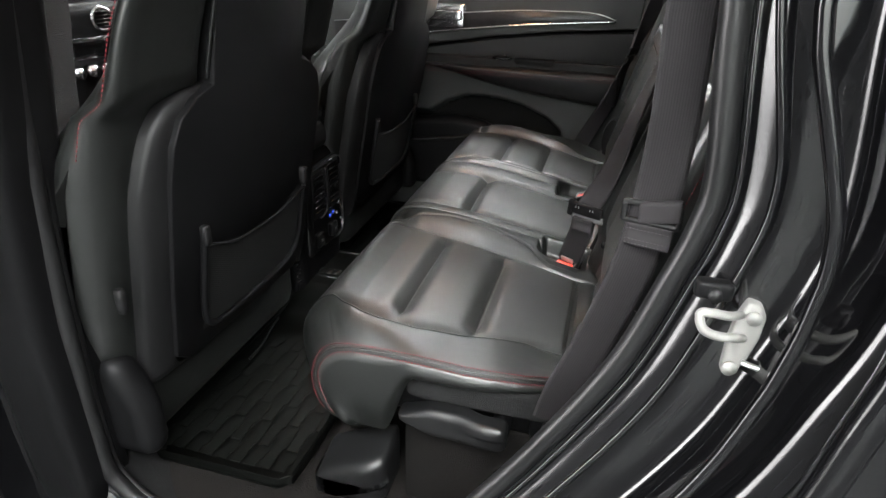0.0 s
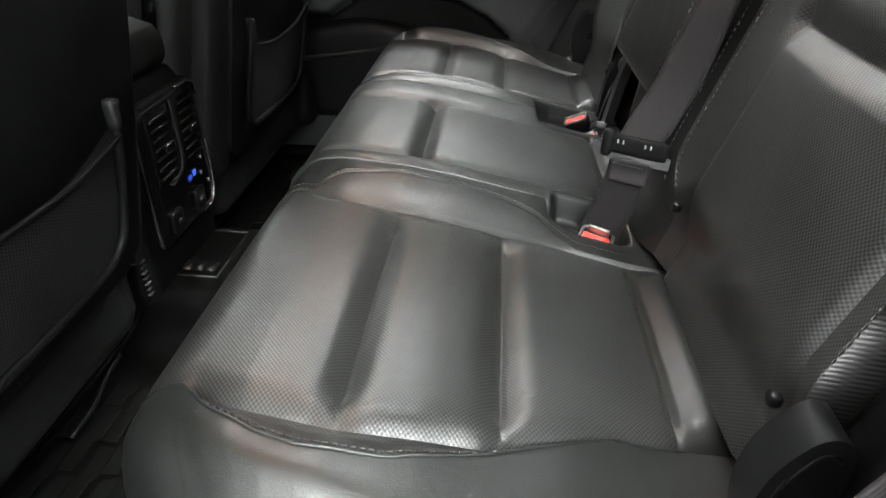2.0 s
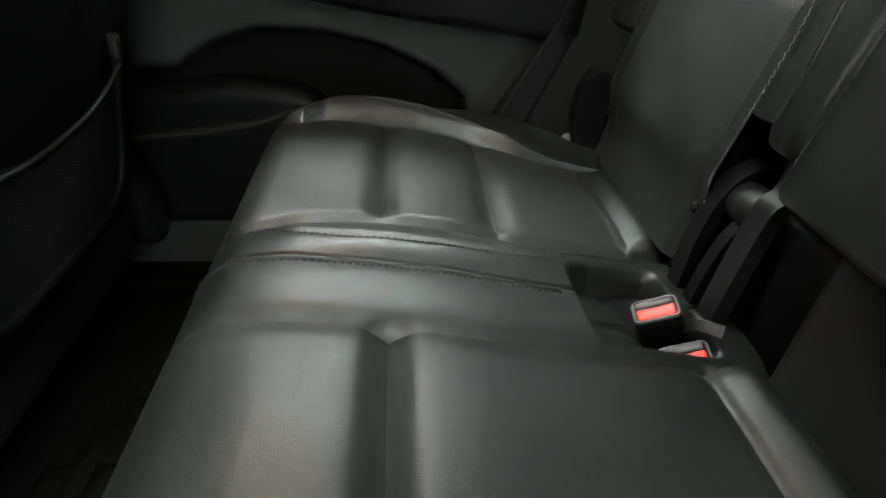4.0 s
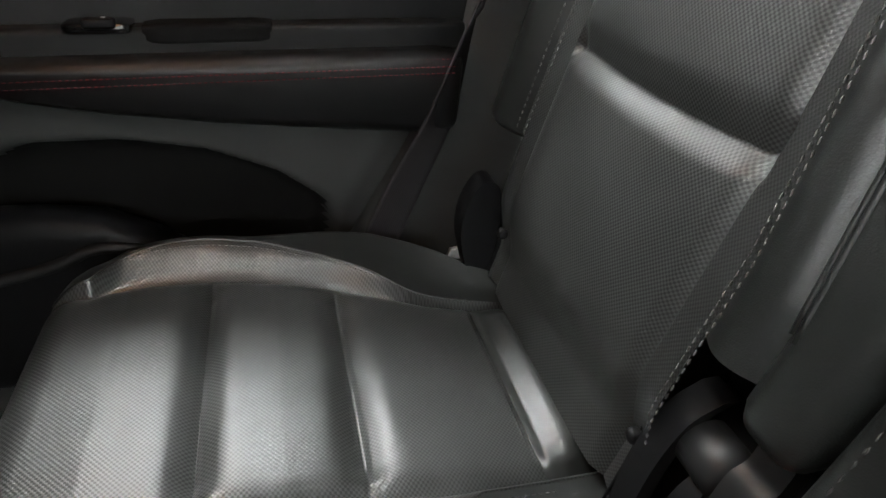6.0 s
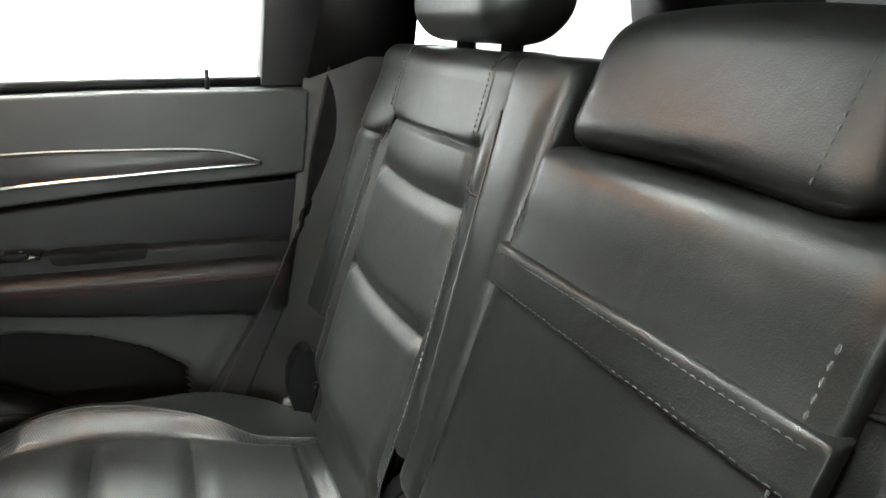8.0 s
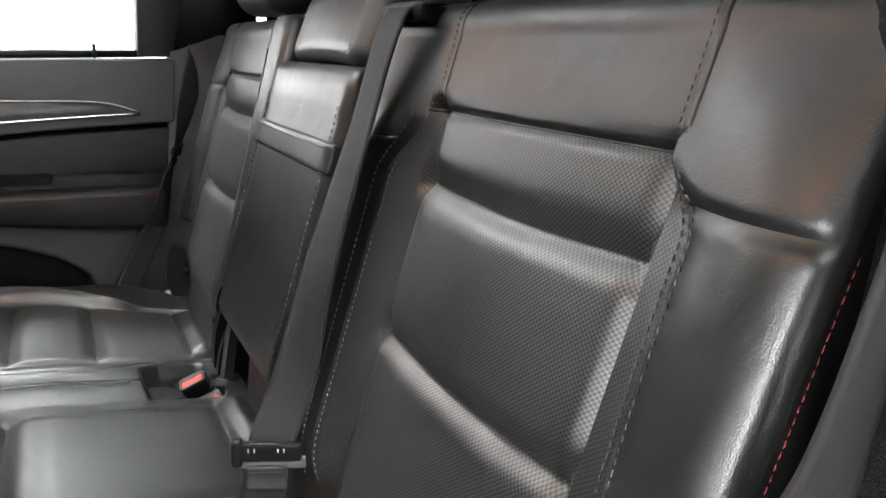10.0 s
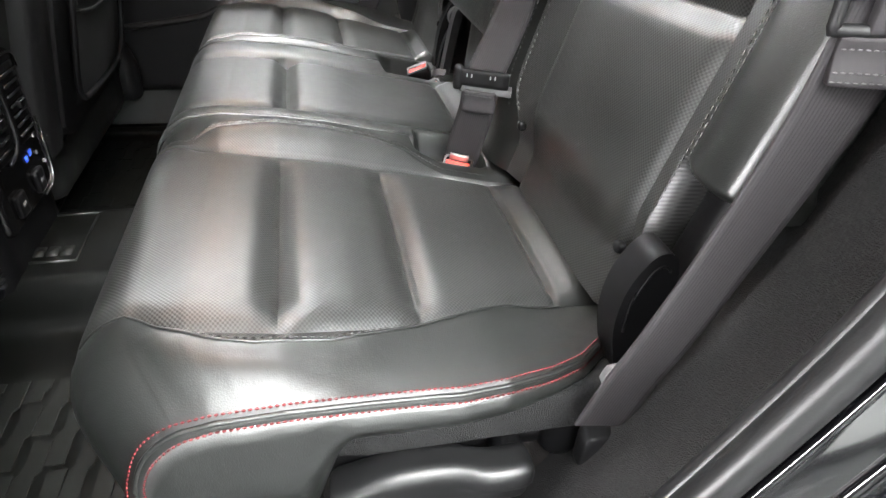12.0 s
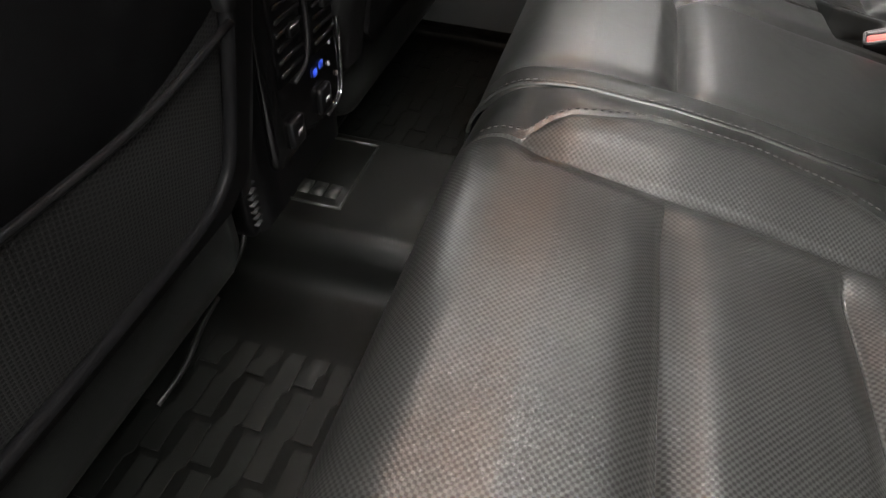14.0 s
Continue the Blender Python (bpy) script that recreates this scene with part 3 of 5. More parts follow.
    def line(band, q, lo, hi, dx=-0.0012):
        j = min((k for k, r in enumerate(rows) if r[0] == band), key=lambda k: abs(rows[k][1] - q))
        return [Vector(pts[i][j]) + Vector((dx, 0, 0)) for i in range(lo, hi)]

    jj = [k for k, r in enumerate(rows) if r[0] in ("ostrip", "panel", "istrip")]
    top = [Vector(pts[si][j]) for j in jj]
    part("seam", tube([p + Vector((0.001, 0, 0)) for p in top], 0.0022, 6), M_LEATHER, root)
    part("stitching", dashes([p + Vector((-0.001, 0, 0.006)) for p in top], 0.006, 0.6, 0.0008, (0, 0, 0)), M_GREY_THREAD, root)
    part("stitching", dashes(line("outer", 0.93, 65, si), 0.007, 0.62, 0.0010, (0, 0, 0)), M_GREY_THREAD, root)
    part("stitching", dashes(line("ostrip", 0.2, 46, si), 0.007, 0.62, 0.0010, (0, 0, 0)), M_GREY_THREAD, root)
    part("stitching", dashes(line("istrip", 0.9, 31, si), 0.007, 0.62, 0.0010, (0, 0, 0)), M_GREY_THREAD, root)
    part("stitching", dashes(line("inner", 0.12, 31, si), 0.007, 0.62, 0.0010, (0, 0, 0)), M_GREY_THREAD, root)
    part("red_stitching", dashes(line("oside", 0.75, 65, so, -0.002), 0.006, 0.7, 0.0010, (0, 0, 0)), M_RED_THREAD, root, "red stitching")
    # seams that run up over the smooth top, and the short one at its inner corner
    for band in ("ostrip", "panel"):
        up = line(band, 1.0, si, len(stations) - 4, 0.0006)
        part("seam", tube(up, 0.0020, 6), M_LEATHER, root)
        part("stitching", dashes([p + Vector((-0.0022, 0.006 * (-1 if (band == "panel") == flip else 1) * (1 if band == "panel" else -1) * (-1 if flip else 1), 0)) for p in up], 0.006, 0.6, 0.0008, (0, 0, 0)), M_DARK_THREAD, root)
    i3 = next(i for i, st in enumerate(stations) if st[1] > 0.797)
    cross = [Vector(pts[min(i3 - int(4 * q), i3)][j]) + Vector((-0.0004, 0, 0)) for j, (band, q) in enumerate(rows) if band == "inner"]
    part("seam", tube(cross, 0.0022, 6), M_LEATHER, root)
    # the buttons that pin the cover low on the panel
    for yy, zz in ((0.412, 0.430), (0.140, 0.430)):
        y = 2 * MID - yy if flip else yy
        part("cover_button", rbox(back_x(zz) - 0.008, back_x(zz) + 0.003, y - 0.006, y + 0.006, zz - 0.006, zz + 0.006, 0.005, 4), M_PLASTIC, root)
    return root


outboard_back(False, "black leather rear backrest with perforated panels and a smooth top")
outboard_back(True, "black leather rear backrest with perforated panels, at the closed door")


def centre_back():
    root = thing("folding_middle_seat", "folded-up black leather centre armrest with a pull strap", "armrest")
    def lean(off):
        def f(p):
            return Vector((p.x + back_x(p.z) - 0.5, p.y, p.z))
        return f
    def quilt(p):
        q = lean(0)(p)
        if p.x < 0.48:
            q.x += 0.0015 * gauss(p.z, 0.80, 0.006)
        return q
    part("pad", rbox(0.455, 0.53, 0.525, 0.798, 0.500, 0.860, 0.014, 24, quilt), M_LEATHER, root)
    part("pull_strap", rbox(0.4505, 0.47, 0.5225, 0.8005, 0.748, 0.781, 0.003, 8, lean(0)), M_LEATHER, root, "leather pull strap across the armrest")
    part("stitching", dashes([(back_x(z) - 0.048, 0.538, z) for z in np.linspace(0.53, 0.82, 40)], 0.008, 0.6, 0.0011, (0, 0, 0)), M_GREY_THREAD, root)
    part("stitching", dashes([(back_x(0.753) - 0.053, y, 0.753) for y in np.linspace(0.53, 0.793, 36)], 0.006, 0.6, 0.0008, (0, 0, 0)), M_DARK_THREAD, root)
    part("stitching", dashes([(back_x(0.776) - 0.053, y, 0.776) for y in np.linspace(0.53, 0.793, 36)], 0.006, 0.6, 0.0008, (0, 0, 0)), M_DARK_THREAD, root)
    part("stitching", dashes([(back_x(z) - 0.048, 0.786, z) for z in np.linspace(0.53, 0.82, 40)], 0.008, 0.6, 0.0009, (0, 0, 0)), M_DARK_THREAD, root)
    part("flank", rbox(0.462, 0.56, 0.803, 0.850, 0.520, 0.925, 0.016, 20, lambda p: lean(0)(Vector((p.x, p.y + 0.13 * max(p.z - 0.58, 0) * sstep(0.80, 0.85, p.y), p.z)))), M_LEATHER, root, "narrow leather pad beside the armrest")
    for y in (0.842, 0.848):
        part("piping", tube([(back_x(z) - 0.036 + 0.004 * (y > 0.845), y + 0.13 * (z - 0.58), z) for z in np.linspace(0.575, 0.875, 24)], 0.0018, 6), M_LEATHER, root)
    part("lower_pad", rbox(0.478, 0.56, 0.530, 0.762, 0.34, 0.492, 0.014, 14, lambda p: Vector((p.x + 0.005 + 0.10 * (p.z - 0.47), p.y, p.z))), M_LEATHER, root, "smooth leather panel under the armrest")
    head = thing("centre_head_restraint", "low black leather head restraint on the middle seat", "head restraint")
    def hd(p):
        t = (p.z - 0.85) / 0.115
        return Vector((p.x + back_x(p.z) - 0.5 + 0.012 * t, p.y + 0.0, p.z + 0.008 * math.sin(math.pi * (p.y - 0.56) / 0.242)))
    part("pad", rbox(0.467, 0.60, 0.560, 0.802, 0.855, 0.958, 0.028, 20, hd), M_LEATHER, head)
    part("stitching", dashes([(back_x(z) - 0.034 + 0.012 * (z - 0.85) / 0.115, 0.590, z) for z in np.linspace(0.875, 0.94, 16)], 0.007, 0.6, 0.0010, (0, 0, 0)), M_GREY_THREAD, head)


centre_back()

# ---- floor ----
tagged(part("floor", rbox(-1.6, 0.75, -0.10, 1.43, 0.02, 0.055, 0.004, 4), M_CARPET), "dark carpet of the car floor", "floor", kind="structure")
tagged(part("transmission_tunnel", rbox(-1.6, 0.6, 0.55, 0.775, 0.03, 0.145, 0.03, 8), M_CARPET), "carpeted hump along the middle of the car floor", "floor", kind="structure")


def floor_mats():
    root = thing("floor_mat", "black rubber all-weather mat with raised ribs across the rear footwell", "floor mat")
    # one sheet that climbs over the tunnel
    pts = []
    prof = [(0.03, 0.085), (0.05, 0.060), (0.30, 0.060), (0.44, 0.060), (0.515, 0.067), (0.538, 0.085), (0.548, 0.125), (0.562, 0.148), (0.585, 0.153), (0.66, 0.154), (0.74, 0.153), (0.763, 0.148), (0.777, 0.125), (0.787, 0.085), (0.81, 0.067), (0.885, 0.060), (1.02, 0.060), (1.275, 0.060), (1.295, 0.085)]
    prof = spline([(0, a, b) for a, b in prof], 6)
    for k in range(25):
        x = -0.335 + 0.345 * k / 24
        up = 0.02 * (sstep(-0.31, -0.335, x) + sstep(-0.02, 0.01, x))
        pts.append([(x, p.y, p.z + up) for p in prof])
    bm = grid_mesh(pts)
    bmesh.ops.solidify(bm, geom=bm.faces[:], thickness=0.004)
    part("sheet", bm, M_MAT, root)
    for base, top, way in ((0.065, 0.44, 1), (0.885, 1.262, -1)):
        for a in range(11):
            x = -0.318 + a * 0.0295
            for b in range(5):
                y0 = base + b * 0.112 - (0.0, 0.062)[a % 2]
                y1 = min(y0 + 0.104, top)
                y0 = max(y0, base)
                if y1 - y0 < 0.02:
                    continue
                # a low bar with a jog half-way
                ym = (y0 + y1) / 2
                shape = [(x, y0), (x + 0.0215, y0), (x + 0.0215, ym - 0.004), (x + 0.0275, ym + 0.003), (x + 0.0275, y1), (x + 0.006, y1), (x + 0.006, ym + 0.004), (x, ym - 0.003)]
                part("rib", prism(shape, (0.0585, 0.0607), 2, 0.0003), M_MAT, root, smooth=False)
    part("border", tube(spline([(-0.262, 0.330, 0.072), (-0.253, 0.373, 0.086), (-0.258, 0.42, 0.098), (-0.262, 0.462, 0.100)], 6), 0.004, 6), M_MAT, root)
    part("border", tube(spline([(-0.30, 0.06, 0.085), (-0.29, 0.30, 0.085), (-0.275, 0.44, 0.095), (-0.262, 0.52, 0.118), (-0.27, 0.57, 0.155), (-0.275, 0.66, 0.163), (-0.27, 0.755, 0.155), (-0.262, 0.805, 0.118), (-0.29, 1.02, 0.085)], 8), 0.0035, 6), M_MAT, root)
    for x0, x1, y0, y1 in ((-0.240, -0.237, 0.60, 0.74), (-0.162, -0.159, 0.60, 0.74), (-0.240, -0.159, 0.597, 0.600), (-0.240, -0.159, 0.740, 0.743), (-0.228, -0.212, 0.615, 0.640), (-0.208, -0.192, 0.615, 0.640), (-0.188, -0.172, 0.615, 0.640)):
        part("raised_bar", rbox(x0, x1, y0, y1, 0.150, 0.1572, 0.001, 2), M_MAT, root)


floor_mats()


# ---- front seats ----
def seat_x(z):
    return -0.153 + 0.19 * (z - 0.508)


def front_seat(flip, label):
    root = thing("front_seat", label, "car seat", group="front seats")
    def fin(bm):
        if flip:
            for v in bm.verts:
                v.co.y = 2 * MID - 0.045 - v.co.y
            bmesh.ops.reverse_faces(bm, faces=bm.faces[:])
        return bm
    def shape(p):
        narrow = 0.05 * sstep(0.78, 1.0, p.z) + 0.02 * sstep(0.4, 0.25, p.z)
        top = sstep(0.60, 0.80, p.z)
        fr = min(max((-0.012 - p.x) / 0.158, 0), 1)
        y = p.y + (narrow + 0.10 * top * fr) * (0.265 - p.y) / 0.3
        px = -0.012 + (p.x + 0.012) * (1 - 0.5 * top)
        if p.x > -0.08:
            px -= 0.028 * (1 - sstep(0.705, 0.738, p.z))
        x = px + seat_x(p.z) + 0.02 * sstep(0.7, 0.95, p.z)
        if p.x > -0.06 and p.z > 0.70:
            x -= 0.030 * sstep(0.715, 0.745, p.z) * sstep(0.115, 0.140, p.y) * (1 - sstep(0.390, 0.415, p.y))
        return Vector((x, y, p.z))
    part("backrest", fin(rbox(-0.17, -0.012, -0.06, 0.565, 0.20, 1.02, 0.06, 40, shape)), M_LEATHER, root)
    # hard back shell: a rim and a flat middle
    rim = [(-0.004, 0.26), (-0.010, 0.54), (-0.002, 0.62), (0.022, 0.685), (0.065, 0.722), (0.130, 0.733), (0.400, 0.733), (0.465, 0.722), (0.508, 0.685), (0.532, 0.62), (0.540, 0.54), (0.534, 0.26), (0.48, 0.245), (0.05, 0.245)]
    def lean(bm, d):
        for v in bm.verts:
            v.co.x += seat_x(v.co.z) + d
        return bm
    smooth_rim = [(p.x, p.y) for p in spline([(y, z, 0) for y, z in rim + rim[:1]], 5)]
    def domed(levels):
        rows = []
        for k, x in levels:
            kz = 1 - (1 - k) * 0.4
            rows.append([(x, 0.265 + (y - 0.265) * k, 0.49 + (z - 0.49) * kz) for y, z in smooth_rim])
        bm = grid_mesh(rows)
        bmesh.ops.recalc_face_normals(bm, faces=bm.faces[:])
        return bm
    part("back_shell", fin(lean(domed([(0.965, -0.07), (0.965, -0.026), (0.95, -0.018), (0.90, -0.011), (0.85, -0.006), (0.82, -0.004), (0.79, -0.004)]), 0)), M_TRIM, root, "hard black plastic back panel")
    # the middle panel runs up between the two lobes of the shell
    half = [(0.085, 0.262), (0.048, 0.29), (0.041, 0.42), (0.038, 0.60), (0.045, 0.655), (0.062, 0.692), (0.095, 0.716), (0.133, 0.727), (0.135, 0.99)]
    outline = half + [(0.53 - y, z) for y, z in half[::-1]]
    part("back_insert", fin(lean(prism(outline, (-0.03, 0.003), 0, 0.003), 0)), M_PLASTIC, root, "dark middle panel of the seat back")
    for yy in (0.128, 0.402):
        part("seam", fin(tube([(seat_x(z) - 0.008 + 0.02 * sstep(0.7, 0.95, z), yy, z) for z in np.linspace(0.735, 0.93, 20)], 0.0025, 6)), M_LEATHER, root)
    part("pocket_net", fin(net()), M_MESH, root, "stretched mesh map pocket")
    fr = spline([(seat_x(0.505) + 0.012, 0.432, 0.505), (seat_x(0.46) + 0.013, 0.434, 0.46), (seat_x(0.36) + 0.013, 0.432, 0.36), (seat_x(0.32) + 0.014, 0.415, 0.322), (seat_x(0.305) + 0.014, 0.36, 0.306), (seat_x(0.30) + 0.014, 0.18, 0.302), (seat_x(0.31) + 0.014, 0.125, 0.315), (seat_x(0.36) + 0.013, 0.105, 0.36), (seat_x(0.5) + 0.012, 0.104, 0.51)], 8)
    part("pocket_frame", fin(tube(fr, 0.006, 8)), M_PLASTIC, root)
    hem = [(seat_x(z) + 0.018, y, z) for y, z in ((0.11, 0.478), (0.18, 0.452), (0.26, 0.446), (0.34, 0.448), (0.43, 0.465))]
    part("pocket_hem", fin(tube(spline(hem, 6), 0.003, 6)), M_PLASTIC, root)
    for y, z in ((0.106, 0.50), (0.430, 0.495)):
        part("pocket_clip", fin(rbox(seat_x(z) + 0.004, seat_x(z) + 0.017, y - 0.007, y + 0.007, z - 0.022, z + 0.012, 0.003, 3)), M_TRIM, root)
    part("seat_base", fin(rbox(-0.75, -0.22, -0.02, 0.50, 0.14, 0.32, 0.04, 10)), M_LEATHER, root)
    part("hinge_cover", fin(rbox(-0.30, -0.185, -0.052, 0.004, 0.15, 0.335, 0.028, 10, lambda p: Vector((p.x - 0.035 * sstep(0.24, 0.335, p.z), p.y, p.z)))), M_PLASTIC, root)
    part("latch", fin(rbox(-0.200, -0.186, -0.040, -0.028, 0.425, 0.465, 0.003, 3)), M_TRIM, root, "small dark latch")
    part("red_stitching", fin(dashes([shape(Vector((-0.035, -0.0605, z))) for z in np.linspace(0.66, 0.93, 40)], 0.006, 0.7, 0.001, (0, 0, 0))), M_RED_THREAD, root)
    return root


def net():
    pts, uvs = [], []
    for a in range(17):
        y = 0.108 + 0.322 * a / 16
        col, uc = [], []
        top = 0.447 + 0.032 * ((y - 0.27) / 0.16) ** 2
        for b in range(13):
            z = 0.308 + (top - 0.308) * b / 12
            bulge = 0.010 * math.sin(math.pi * a / 16) * (0.3 + 0.7 * b / 12)
            col.append((seat_x(z) + 0.008 + bulge, y, z))
            uc.append((y, z))
        pts.append(col)
        uvs.append(uc)
    bm = grid_mesh(pts, uvs)
    return bm


front_seat(False, "black leather front seat with a plastic back and a mesh pocket")
front_seat(True, "black leather front seat with a plastic back, beside the closed door")


# ---- rear of the centre console ----
def console():
    root = thing("centre_console", "gloss black console end with air vents and switches", "console")
    part("body", rbox(-0.8, -0.226, 0.545, 0.775, 0.10, 0.47, 0.03, 10), M_CONSOLE, root)
    part("lid", rbox(-0.75, -0.232, 0.55, 0.77, 0.455, 0.53, 0.03, 10), M_LEATHER, root, "padded leather console lid")
    part("fascia", rbox(-0.240, -0.214, 0.570, 0.758, 0.212, 0.442, 0.022, 14), M_GLOSS, root, "gloss black fascia")
    edge = spline([(-0.2135, 0.690, 0.436), (-0.213, 0.735, 0.434), (-0.213, 0.750, 0.415), (-0.213, 0.752, 0.33), (-0.213, 0.750, 0.245), (-0.213, 0.735, 0.222), (-0.213, 0.700, 0.219)], 8)
    part("bright_edge", tube(edge, 0.0022, 6), M_CHROME, root, "thin chrome edge")
    for y0, y1 in ((0.592, 0.655), (0.676, 0.736)):
        vent = part("vent", rbox(-0.216, -0.2115, y0, y1, 0.312, 0.424, 0.004, 4), M_CONSOLE, root, "air vent")
        for k in range(7):
            z = 0.324 + k * 0.0145
            part("slat", rbox(-0.2120, -0.2075, y0 + 0.004, y1 - 0.004, z, z + 0.005, 0.001, 1), M_GLOSS, vent)
        ym = (y0 + y1) / 2
        part("tab", rbox(-0.209, -0.201, ym - 0.010, ym + 0.010, 0.362, 0.374, 0.003, 4), M_CONSOLE, vent, "vent tab")
        part("tab_edge", rbox(-0.2030, -0.2005, ym - 0.010, ym + 0.010, 0.3725, 0.3750, 0.001, 2), M_CHROME, vent)
    part("divider", tube(spline([(-0.212, 0.664, 0.425), (-0.209, 0.664, 0.36), (-0.210, 0.655, 0.318), (-0.212, 0.625, 0.305)], 6), 0.003, 6), M_TRIM, root)
    part("mark", rbox(-0.2135, -0.2115, 0.672, 0.683, 0.286, 0.296, 0.001, 2), M_BLUE, root, "blue printed mark")
    part("mark", rbox(-0.2135, -0.2115, 0.688, 0.699, 0.289, 0.299, 0.001, 2), M_BLUE, root, "blue printed mark")
    for y, z in ((0.612, 0.250), (0.690, 0.250)):
        key = part("switch_key", rbox(-0.216, -0.206, y - 0.015, y + 0.015, z - 0.018, z + 0.018, 0.004, 5), M_CONSOLE, root)
        for k in range(3):
            part("mark", rbox(-0.2062, -0.2056, y - 0.005 + k * 0.004, y - 0.0035 + k * 0.004, z - 0.003, z + 0.004, 0.0003, 1), M_WHITE_MARK, key)
    for y, z in ((0.715, 0.285), (0.735, 0.262), (0.722, 0.310)):
        part("mark", rbox(-0.2135, -0.2115, y - 0.0018, y + 0.0018, z - 0.003, z + 0.003, 0.0005, 2), M_WHITE_MARK, root)
    grille = part("foot_vent", rbox(-0.285, -0.245, 0.535, 0.585, 0.13, 0.225, 0.01, 5), M_CONSOLE, root)
    for k in range(7):
        part("slat", rbox(-0.262 + 0.0, -0.240, 0.540, 0.580, 0.150 + k * 0.010, 0.154 + k * 0.010, 0.001, 1), M_TRIM, grille)


console()

# ---- garage ----
tagged(part("ground", rbox(-8, 8, -5, 7, -0.36, -0.32, 0.0, 1), M_FLOOR, smooth=False), "smooth grey garage floor", "floor", kind="structure")
tagged(part("wall_north", rbox(-8, 8, 6.9, 7.1, -0.35, 3.2, 0.0, 1), M_WALL, smooth=False), "plain white garage wall", "wall", kind="structure")
tagged(part("wall_south", rbox(-8, 8, -5.1, -4.9, -0.35, 3.2, 0.0, 1), M_DARK_WALL, smooth=False), "plain dark grey garage wall", "wall", kind="structure")
tagged(part("wall_east", rbox(7.9, 8.1, -5, 7, -0.35, 3.2, 0.0, 1), M_DARK_WALL, smooth=False), "plain dark grey garage wall", "wall", kind="structure")
tagged(part("wall_west", rbox(-8.1, -7.9, -5, 7, -0.35, 3.2, 0.0, 1), M_DARK_WALL, smooth=False), "plain dark grey garage wall", "wall", kind="structure")
tagged(part("garage_ceiling", rbox(-8, 8, -5, 7, 3.1, 3.2, 0.0, 1), M_CEILING, smooth=False), "grey boarded garage ceiling", "ceiling", kind="structure")
# Added glowing sheet, so the far window reads as plain white.
tagged(part("backdrop", rbox(-3.2, 3.6, 6.80, 6.84, 0.0, 2.9, 0.0, 1), M_GLOW_FAR, smooth=False), "plain white glow added beyond the far window", "backdrop", kind="structure")
# Unseen emitter, added so the black jamb catches bright streaks.
tagged(part("backdrop", rbox(-7.84, -7.80, -4.2, -2.3, -0.2, 2.7, 0.0, 1), M_GLOW_FRONT, smooth=False), "unseen glowing panel added for bright streaks in the jamb", "backdrop", kind="structure")
# Faint fill from the near side for the closed door, source made up.
tagged(part("backdrop", rbox(-1.5, 4.5, -4.88, -4.84, -0.2, 2.4, 0.0, 1), M_GLOW_NEAR, smooth=False), "faint unseen glowing panel added to lighten the closed door", "backdrop", kind="structure")
# Added fill lights out of view; housings and rods only dress them.
for lx, ly, lz, lw, ld in LAMPS:
    lamp = thing("fill_light", "unseen long white fill panel placed to light the car", "ceiling light", group="ceiling lights")
    part("diffuser", rbox(lx - lw / 2, lx + lw / 2, ly - ld / 2, ly + ld / 2, lz - 0.08, lz - 0.04, 0.0, 1), M_LIGHTS, lamp, "glowing diffuser")
    part("housing", rbox(lx - lw / 2 - 0.02, lx + lw / 2 + 0.02, ly - ld / 2 - 0.02, ly + ld / 2 + 0.02, lz - 0.038, lz - 0.002, 0.005, 2), M_WHITE_METAL, lamp)
    if lz < 3.05:
        for k in (-0.4, 0.4):
            part("rod", tube([(lx + k * lw, ly, lz - 0.01), (lx + k * lw, ly, 3.1)], 0.008, 6), M_STEEL, lamp)
for lx, ly, s in ((0.03, 1.25, 1.05), (-0.03, 0.52, 1.0), (-0.01, 0.07, 1.1)):
    lamp = thing("courtesy_light", "small warm courtesy light on the black headliner", "courtesy light", group="courtesy lights")
    part("lens", rbox(lx - 0.065 * s, lx + 0.065 * s, ly - 0.032 * s, ly + 0.032 * s, 1.207, 1.213, 0.0, 1), M_WARM_LIGHTS, lamp, "glowing lens")
    part("bezel", rbox(lx - 0.08 * s, lx + 0.08 * s, ly - 0.042 * s, ly + 0.042 * s, 1.212, 1.224, 0.005, 3), M_PLASTIC, lamp)

# ---- things under and beside the bench ----
def ribbon(points, widths, wdir, thick=0.0014, n=8):
    """A strap along points; wdir: the way its width runs, one for all or one a point."""
    pts = spline(points, n)
    dirs = spline(wdir, n) if isinstance(wdir[0], (tuple, list)) else [Vector(wdir)] * len(pts)
    grid, uvs = [], []
    s = 0.0
    for i, p in enumerate(pts):
        if i:
            s += (p - pts[i - 1]).length
        t = (pts[min(i + 1, len(pts) - 1)] - pts[max(i - 1, 0)]).normalized()
        w = dirs[i] - t * dirs[i].dot(t)
        w.normalize()
        nn = t.cross(w) * thick
        row, uv = [], []
        for k in range(9):
            a = (k / 8 - 0.5) * widths
            row.append(p + w * a + nn)
            uv.append((a, s))
        for k in range(8, -1, -1):
            a = (k / 8 - 0.5) * widths
            row.append(p + w * a - nn)
            uv.append((a, s))
        row.append(row[0])
        uv.append(uv[0])
        grid.append(row)
        uvs.append(uv)
    bm = grid_mesh(grid, uvs)
    bmesh.ops.remove_doubles(bm, verts=bm.verts[:], dist=0.00002)
    bmesh.ops.recalc_face_normals(bm, faces=bm.faces[:])
    return bm


